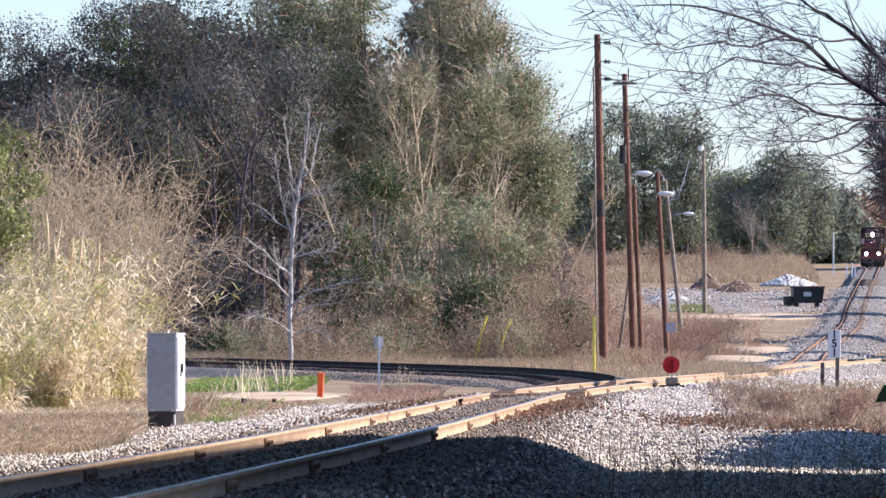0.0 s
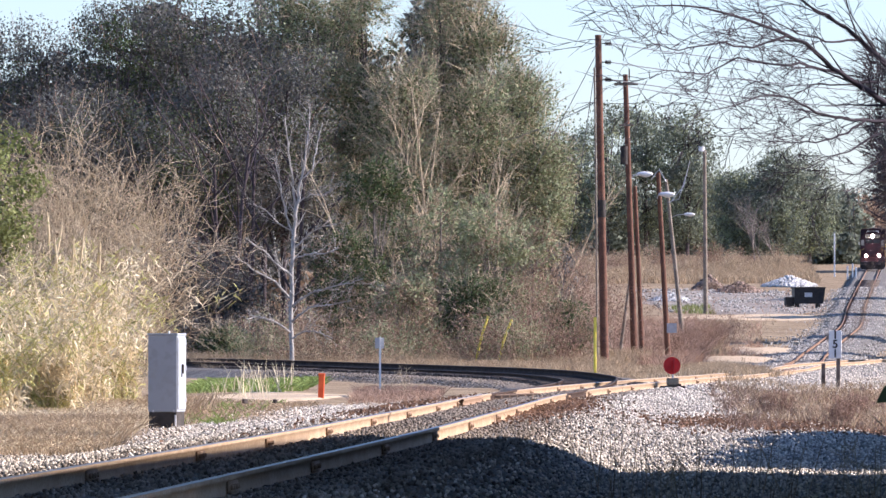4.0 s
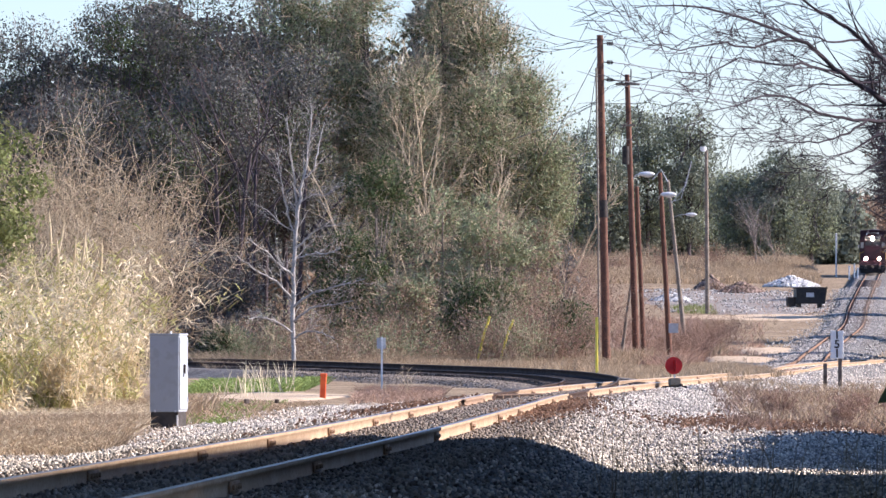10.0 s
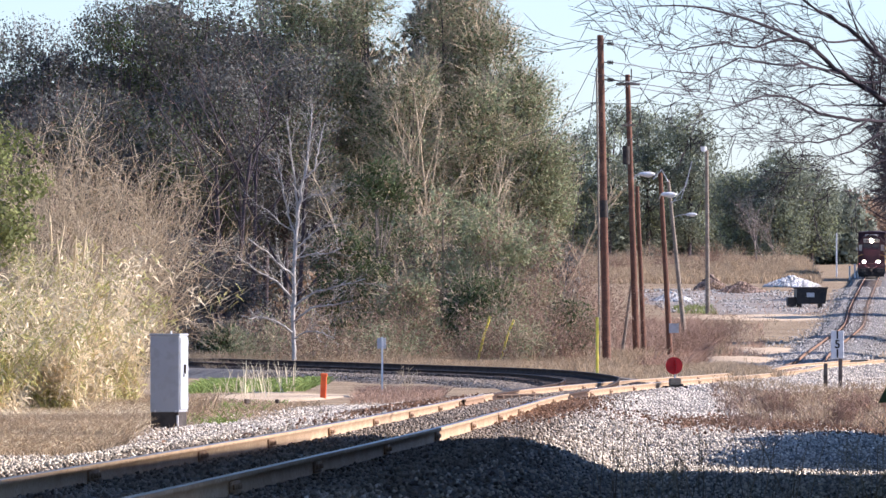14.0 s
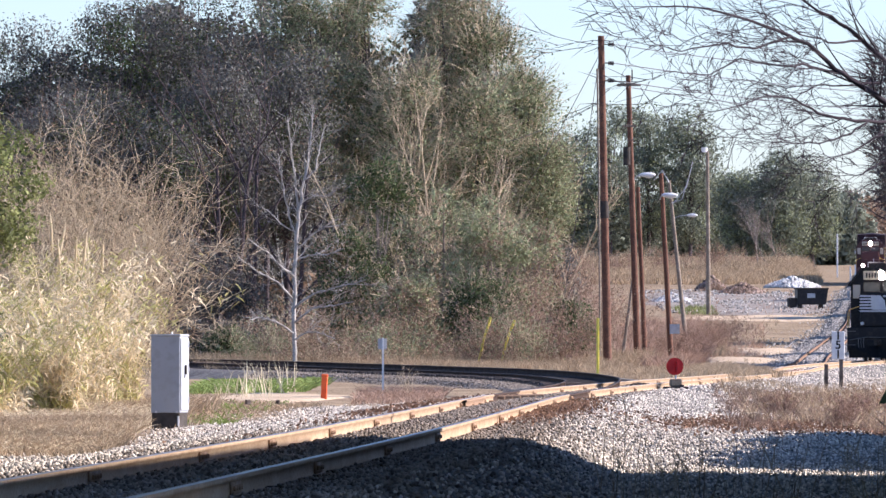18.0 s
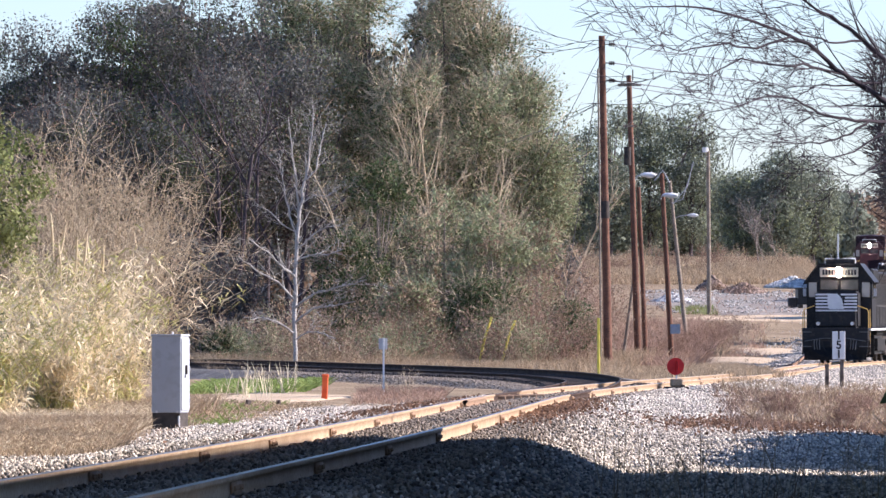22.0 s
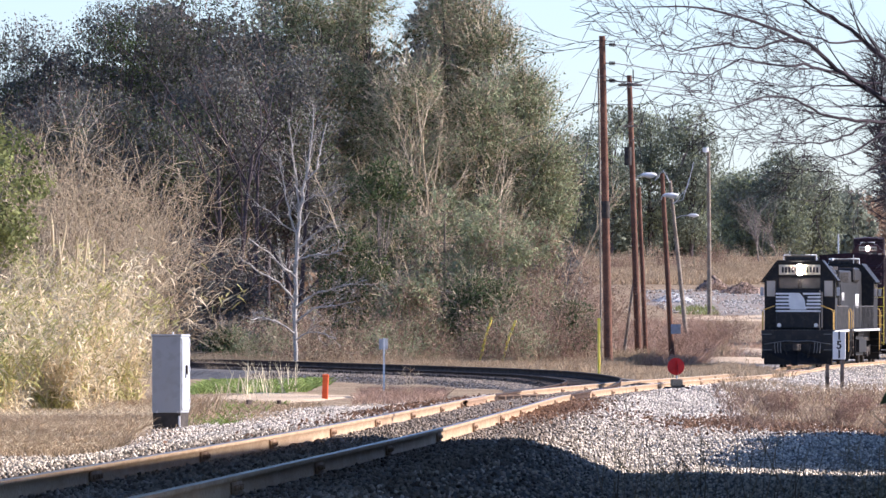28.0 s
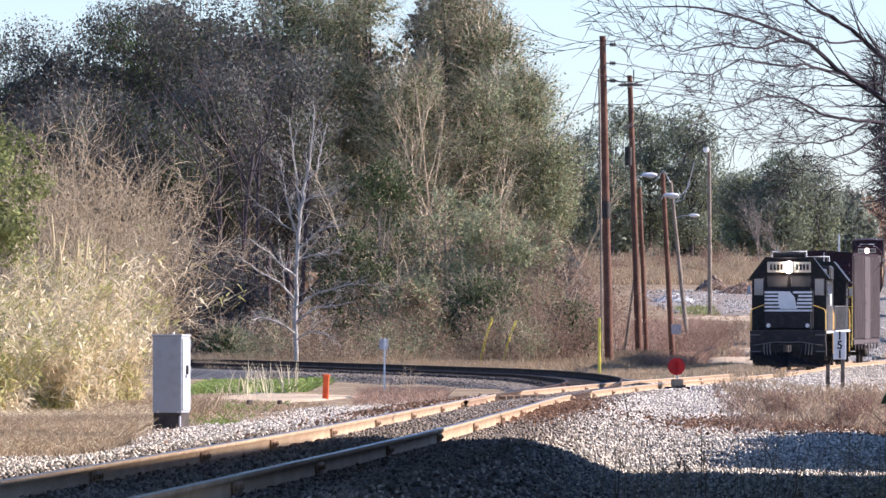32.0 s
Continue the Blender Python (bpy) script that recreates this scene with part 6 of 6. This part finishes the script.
def bed_stones():
    """Loose stones on the near ballast, beside and between the rails."""
    rng = np.random.default_rng(31)
    n = 110000
    y = (34 + (118 - 34) * rng.random(n) ** 1.15) * REACH
    o = rng.uniform(-4.6, 8.0, n) - 1.2 * rng.random(n) ** 4
    x = np.interp(y, MAIN[:, 1], MAIN[:, 0]) + o
    keep = (np.abs(np.abs(o) - 0.755) > 0.09) & (np.abs(x) < 0.055 * y + 0.2) & (o < np.interp(y, (105, 175, 228), (8.0, 5.2, 3.2)))
    y, o, x = y[keep], o[keep], x[keep]
    at = np.stack([x, y, surf_z(x, y) + rng.uniform(-0.01, 0.018, len(x))], 1)
    # Dirt along the rails, widened nearby to deepen the shade there.
    dirt_shade = np.abs(o - 0.15) + rng.normal(0, 0.3, len(o)) < np.interp(y, (100, 150, 200), (2.0, 1.5, 1.2))
    stones("ballast_stones", "loose pale-grey crushed ballast stones", at[~dirt_shade], 0.042, M_STONE, 32)
    stones("ballast_stones", "dirt-fouled brown-grey ballast between the rails, darkened for shade too", at[dirt_shade], 0.042, M_STONEDIRTSHADE, 36)
    # shoulder past the switch
    y, o = rng.uniform(205, 420, 20000), rng.uniform(-3.0, 6.0, 20000)
    keep = np.abs(np.abs(o) - 0.755) > 0.12
    y, o = y[keep], o[keep]
    x = np.interp(y, MAIN[:, 1], MAIN[:, 0]) + o
    stones("ballast_stones", "pale ballast on the shoulder past the switch", np.stack([x, y, surf_z(x, y) + rng.uniform(-0.02, 0.02, len(x))], 1), 0.065, M_STONE, 35)
    # coarse stones on the grade and inside the curve
    n = 16000
    d = rng.uniform(35, 580, n)
    o = rng.normal(0, 1.9, n)
    o = o[np.abs(np.abs(o) - 0.755) > 0.2]
    d = d[:len(o)]
    r = side(HILL)
    px = np.interp(d, HILL_S, HILL[:, 0]) + np.interp(d, HILL_S, r[:, 0]) * o
    py = np.interp(d, HILL_S, HILL[:, 1]) + np.interp(d, HILL_S, r[:, 1]) * o
    pz = np.interp(d, HILL_S, HILL[:, 2]) + np.interp(np.abs(o), (0, 1.5, 2.3, 4), (-0.15, -0.145, -0.2, -0.42))
    stones("ballast_stones", "pale ballast stones along the grade", np.stack([px, py, pz], 1), 0.13, M_STONEGREY, 33)
    n = 16000
    d = rng.uniform(CURVE_S[24], CURVE_S[96], n)
    o = rng.uniform(-4.2, -1.5, n)
    r = side(CURVE)
    px = np.interp(d, CURVE_S, CURVE[:, 0]) + np.interp(d, CURVE_S, r[:, 0]) * o
    py = np.interp(d, CURVE_S, CURVE[:, 1]) + np.interp(d, CURVE_S, r[:, 1]) * o
    pz = np.interp(d, CURVE_S, CURVE[:, 2]) - 0.05 - 0.09 + np.interp(o, (-4.2, -2.6, -2.3, -1.5), (-0.66, -0.34, -0.19, -0.135))
    stones("ballast_stones", "grey ballast stones inside the curve", np.stack([px, py, pz], 1), 0.075, M_STONEDIRTSHADE, 34)


def ground_cover():
    # sand
    patch("sand_path", "pale sandy path beside the gravel", -4.4, 123, 2.3, 9.0, M_SAND, 0.04, 3)
    for k, (x, y, rx, ry) in enumerate(((12.6, 238, 2.4, 14), (15.2, 258, 2.6, 18), (18.2, 286, 2.7, 20), (22.0, 318, 2.8, 20))):
        patch("sand_bank", "bare pale sand bank at the foot of the weeds", x, y, rx, ry, M_SAND, 0.06 + 0.01 * k, 5 + k, 0.16 + 0.05 * k)
    patch("sand_bank", "bare pale sandy strip by the grade", 27.0, 408, 7.0, 7, M_SAND, 0.10, 6)
    patch("gravel_yard", "pale gravel yard beside the grade", 27.5, 455, 9.0, 40, M_YARD, 0.10, 7)
    # grass: near left, red-brown and straw
    grass("dry_grass", "matted tan dead grass on the near bank", feet(16000, -8.2, (-4.0, -4.9), 56, 80, 41), 0.22, 0.012, M_GRASSDRY, 41, 0.6)
    grass("dry_grass", "pale straw blades in the matted grass", feet(9000, -8.2, (-4.4, -5.0), 58, 92, 48), 0.24, 0.012, M_STRAW, 48, 0.7)
    grass("dry_grass", "straw-coloured dead grass on the near bank", feet(9000, -8.8, (-5.0, -4.6), 76, 100, 42), 0.34, 0.014, M_GRASSDRY, 42, 0.6)
    grass("dry_grass", "short trodden dead grass by the gravel", feet(7000, (-6.4, -5.4), (-4.2, -2.6), 76, 114, 47, -0.1), 0.09, 0.016, M_GRASSDRY, 47, 0.9)
    grass("weeds", "sparse green weeds in the bank", feet(3500, -6.4, -3.6, 79, 112, 43, 0.1), 0.12, 0.018, M_GRASSGREEN, 43, 0.8)
    grass("green_weeds", "patch of lush green weeds", feet(10000, (-7.0, -7.8), (-4.4, -3.9), 132, 164, 44, -0.15), 0.25, 0.045, M_GRASSGREEN, 44, 0.9)
    grass("dry_grass", "straw stalks by the cabinet", feet(90, -5.9, -4.2, 118, 140, 45), 0.85, 0.02, M_STRAW, 45, 0.35)
    grass("dry_grass", "dull dead weeds between the tracks", feet(3500, -2.2, 0.0, 112, 132, 46), 0.26, 0.014, M_GRASSRED, 46, 0.6)
    # right of the main track
    grass("dry_grass", "red-brown dead weeds beside the ballast", feet(15000, (4.8, 7.2), (9.0, 13.5), 80, 132, 51, 0.08), 0.2, 0.013, M_DEADWEED, 51, 0.7)
    grass("dry_grass", "pale dead grass beside the ballast", feet(13000, (5.4, 8.2), (9.5, 15.0), 84, 148, 52, 0.06), 0.24, 0.014, M_GRASSDRY, 52, 0.6)
    grass("tall_weeds", "a few tall dry weed stalks in the foreground", feet(90, 1.4, 4.6, 41, 50, 53), 0.7, 0.01, M_GRASSDRY, 53, 0.22)
    # behind the curve and round the poles
    grass("dry_grass", "pale dead grass along the curve", feet(26000, (-9.5, -12), (7.0, 9.5), 197, 214, 54), 1.1, 0.024, M_GRASSDRY, 54, 0.35)
    grass("dry_grass", "yellow-brown grass round the poles", feet(12000, 5.6, 12.0, 165, 215, 55), 0.55, 0.022, M_GRASSDRY, 55, 0.4)
    grass("dry_grass", "red-brown weeds on the bank", feet(15000, (8.4, 11.5), (10.4, 16.0), 205, 300, 56, -0.3), 0.9, 0.03, M_GRASSRED, 56, 0.5)
    for k, (x0, x1, y0, y1, n, h) in enumerate((((10.5, 14.0), (15.5, 20.0), 285, 375, 14000, 1.2), ((12.0, 14.0), (17.5, 22.0), 300, 380, 9000, 0.8), ((12.0, 16.0), (19.5, 26.0), 290, 390, 5000, 0.45), ((16.0, 20.0), (20.5, 29.0), 300, 415, 4000, 0.3))):
        grass("dry_grass", "uneven red-brown weeds above the bank", feet(n, x0, x1, y0, y1, 57 + 10 * k, -0.25 + 0.1 * k), h, 0.04, M_GRASSRED if k % 2 == 0 else M_GRASSDRY, 57 + k, 0.5)
    grass("dry_grass", "tall pale field grass", feet(30000, (14, 18), (41, 47), 520, 625, 58), 1.5, 0.08, M_GRASSDRY, 58, 0.35)
    for k in range(14):
        shrub("thicket", "pale brown leafless thicket in the field", (15.5 + k * 1.95, 560 + 11 * ((k * 5) % 7)), 2.4 + 0.5 * ((k * 3) % 4), 2.2, 770 + k, 34, M_TWIG if k % 3 else M_TWIGRED, M_DRYLEAF, 900, 0.16, 0.03, group="field thickets")
    grass("dry_grass", "thin dead weeds on the sand banks", feet(1500, (10.5, 20.0), (14.5, 25.0), 228, 335, 63, 0.05), 0.4, 0.03, M_GRASSDRY, 63, 0.6)
    # fallen leaves on the ballast
    rng = np.random.default_rng(71)
    lx, ly = [], []
    for cx, cy, rx, ry, n in ((2.0, 84, 0.7, 14, 2600), (5.6, 84, 2.4, 6, 3000), (8.0, 92, 2.0, 9, 2500), (-0.6, 88, 0.7, 20, 1500)):
        cy, ry = cy * REACH, ry * REACH
        q = rng.normal(0, 0.5, (n, 2))
        lx.append(np.interp(cy + q[:, 1] * ry, MAIN[:, 1], MAIN[:, 0]) - np.interp(cy, MAIN[:, 1], MAIN[:, 0]) + cx + q[:, 0] * rx)
        ly.append(cy + q[:, 1] * ry)
    lx, ly = np.concatenate(lx), np.concatenate(ly)
    off = lx - np.interp(ly, MAIN[:, 1], MAIN[:, 0])
    lz = bed_z(off, ly) + rng.uniform(0.0, 0.05, len(lx))
    s = Soup()
    s.leaves(np.stack([lx, ly, lz], 1), 0.075, rng, 0.6)
    tagged(link("fallen_leaves", s, M_LITTER), "brown fallen leaves strewn on the ballast", "leaves", kind="stuff")
    # loose stone and weeds on the yard
    rng = np.random.default_rng(89)
    px, py = rng.uniform(19.5, 35.5, 3500), rng.uniform(420, 492, 3500) * REACH
    clump = np.array([noise.noise(Vector((a * 0.5, b * 0.05, 2))) for a, b in zip(px, py)]) + rng.normal(0, 0.15, 3500) > 0.0
    px, py = px[clump], py[clump]
    stones("rubble", "loose stone strewn over the gravel yard", np.stack([px, py, ground_z(px, py) + 0.12], 1), 0.22, M_STONEGREY, 88)
    grass("weeds", "sparse dead weeds on the gravel yard", feet(2500, 19.0, 36.0, 416, 495, 64, 0.15), 0.4, 0.05, M_GRASSRED, 64, 0.5)
    # heaps in the yard
    hp = patch("rock_heap", "heap of broken white rock", 36.6, 505, 2.3, 1.6, M_YARD, 0.05, 9, 0.6)
    for k, (x, y, r, h, n, m, sz, lab) in enumerate(((36.6, 505, 2.9, 1.0, 1400, M_ROCK, 0.36, "broken white rock on a heap"), (29.6, 478, 2.4, 1.0, 900, M_RUBBLE, 0.40, "brown rubble and brush heap"), (27.4, 492, 1.7, 1.3, 500, M_RUBBLE, 0.40, "grey-brown rubble heap"), (21.5, 452, 2.0, 0.8, 500, M_ROCK, 0.34, "pale broken rubble heap"))):
        rng = np.random.default_rng(90 + k)
        a, f = rng.uniform(0, 6.28, n), np.sqrt(rng.random(n))
        px, py = x + r * f * np.cos(a), y * REACH + r * f * np.sin(a)
        stones("rubble", lab, np.stack([px, py, ground_z(px, py) + h * (1 - f) * rng.uniform(0.8, 1.15, n) + 0.08], 1), sz, m, 95 + k)
    for k, (x, y, r) in enumerate(((29.4, 477, 2.2), (27.6, 490, 1.5))):
        shrub("brush_heap", "heap of cut brown brush", (x, y), 1.0, r, 760 + k, 40, M_TWIGRED, M_DRYLEAF, 600, 0.16, 0.03, group="brush heaps", kids=(4, 3))
    grass("weeds", "green weeds at the yard's edge", feet(700, 20.5, 24.0, 418, 432, 61), 0.5, 0.05, M_BUSH, 61, 0.4)
    for k, (x, y, h, n) in enumerate(((1.62, 43, 1.2, 2), (1.92, 42.5, 0.75, 4), (2.12, 43.5, 0.72, 4), (2.0, 43, 0.8, 3), (3.72, 42, 0.95, 4), (3.92, 43, 1.05, 4), (-0.9, 121, 0.9, 8), (-1.4, 123, 0.7, 6))):
        shrub("weed_stalk", "thin dry leafless weed stalks", (x, y), h, 0.22, 740 + k, n, M_TWIG, None, 0, 0.03, 0.0055, group="weed stalks", kids=(4,), wob=0.04)
    for k, (x, y, r) in enumerate(((8.3, 84, 0.55), (7.2, 86, 0.4), (9.6, 92, 0.6), (10.4, 104, 0.6), (8.6, 100, 0.45), (11.5, 118, 0.6), (6.4, 92, 0.3))):
        shrub("dead_weed", "low tangled reddish dead weed", (x, y), 0.62, r, 700 + k, 34, M_TWIGRED, M_DRYLEAF, 350, 0.035, 0.005, group="dead weeds", kids=(4, 3))
    for k in range(9):
        x, y = 10.2 + k * 1.15 + (k % 3) * 0.6, 240 + k * 14
        shrub("brush", "reddish-brown leafless brush on the bank", (x, y), 2.0 + 0.3 * (k % 3), 1.6, 720 + k, 40, M_TWIGRED, M_DRYLEAF, 900, 0.07, 0.012, group="bank brush")


M_BUSH = leafmat("bush_leaf", (0.15, 0.18, 0.06), (0.27, 0.28, 0.11))
M_DEADWEED = leafmat("dark_dead_weed", (0.19, 0.125, 0.09), (0.32, 0.22, 0.16), 0.9, 0.3, 0.25, 0.8)
M_LITTER = leafmat("fallen_leaf", (0.16, 0.09, 0.055), (0.28, 0.17, 0.11))
M_ROCK = mat("white_rock", (0.45, 0.44, 0.42), (0.66, 0.65, 0.62), 0.9, 0.8, 0.3, island=0.45, spec=0.03)
M_RUBBLE = mat("brown_rubble", (0.16, 0.11, 0.085), (0.34, 0.26, 0.21), 0.95, 0.8, 0.3, island=0.6, spec=0.03)
M_YARD = mat("pale_gravel", (0.27, 0.235, 0.195), (0.42, 0.375, 0.32), 0.95, 0.25, 0.7, c=(0.17, 0.15, 0.13), fine=2.2, dist=0.05, spec=0.03)
woods(), pale_tree(), left_bank(), right_tree(), bed_stones(), ground_cover()

# ---- what moves ----


def along(p, s, d):
    """Place and heading at a distance along a path."""
    c = Vector([float(np.interp(d, s, p[:, k])) for k in range(3)])
    return c


def ride(p, s, d, length, lo, hi):
    """Pose of a car whose front is d metres along a path, travelling towards its start; lo, hi: its truck centres behind the front."""
    a, b = along(p, s, d + lo), along(p, s, d + hi)
    f = (a - b).normalized()
    o = a + f * lo
    return Matrix.Translation(o) @ f.to_track_quat("Y", "Z").to_matrix().to_4x4()


def run(car, wheels, p, s, front, lo, hi, length, r):
    rows = [(t, ride(p, s, front(t), length, lo, hi)) for t in np.arange(0, 32.01, 0.5)]
    walk(car, rows)
    for w in wheels:
        y = w.location.y
        rows = []
        d0 = front(0.0)
        for t in np.arange(0, 32.01, 0.1):
            rows.append((t, pose(0, y, r, -math.degrees((d0 - front(t)) / r), 0, 0)))
        walk(w, rows)


def motions():
    def main_at(y):
        return float(np.interp(y * REACH, MAIN[:, 1], MAIN_S))

    def hill_at(y):
        return float(np.interp(y * REACH, HILL[:, 1], HILL_S))
    tb = (0.0, 4.0, 8.0, 12.0, 14.5, 16.5, 18.0, 20.0, 23.0, 25.0, 28.0, 30.0, 32.0)
    yb = (308, 291, 274, 257, 246, 237.5, 232, 225, 215.2, 210, 202.4, 197.2, 192)
    kb = [main_at(y) for y in yb]
    ta, ya = (0.0, 6.0, 13.0, 16.5, 20.0, 25.0, 32.0), (600, 577, 540, 520, 506, 489, 470)
    ka = [hill_at(y) for y in ya]

    def smooth(t, ts, ks):
        o = np.linspace(-1.2, 1.2, 9)
        v = []
        for q in o:
            u = t + q
            if u < ts[0]:
                v.append(ks[0] + (u - ts[0]) * (ks[1] - ks[0]) / (ts[1] - ts[0]))
            elif u > ts[-1]:
                v.append(ks[-1] + (u - ts[-1]) * (ks[-1] - ks[-2]) / (ts[-1] - ts[-2]))
            else:
                v.append(float(np.interp(u, ts, ks)))
        return sum(v) / len(v)
    run(engine_black, wheels_black, MAIN, MAIN_S, lambda t: smooth(t, tb, kb), 3.6, 14.0, 17.6, 0.5)
    run(engine_second, wheels_second, MAIN, MAIN_S, lambda t: smooth(t, tb, kb) + 18.1, 4.05, 14.45, 17.6, 0.5)
    run(box_lead, wheels_box, MAIN, MAIN_S, lambda t: smooth(t, tb, kb) + 36.2, 2.4, 14.2, 16.6, 0.42)
    run(engine_far, wheels_far, HILL, HILL_S, lambda t: smooth(t, ta, ka), 3.6, 14.0, 17.6, 0.5)
    run(car_far, wheels_carfar, HILL, HILL_S, lambda t: smooth(t, ta, ka) + 18.2, 2.4, 14.2, 16.6, 0.42)


motions()
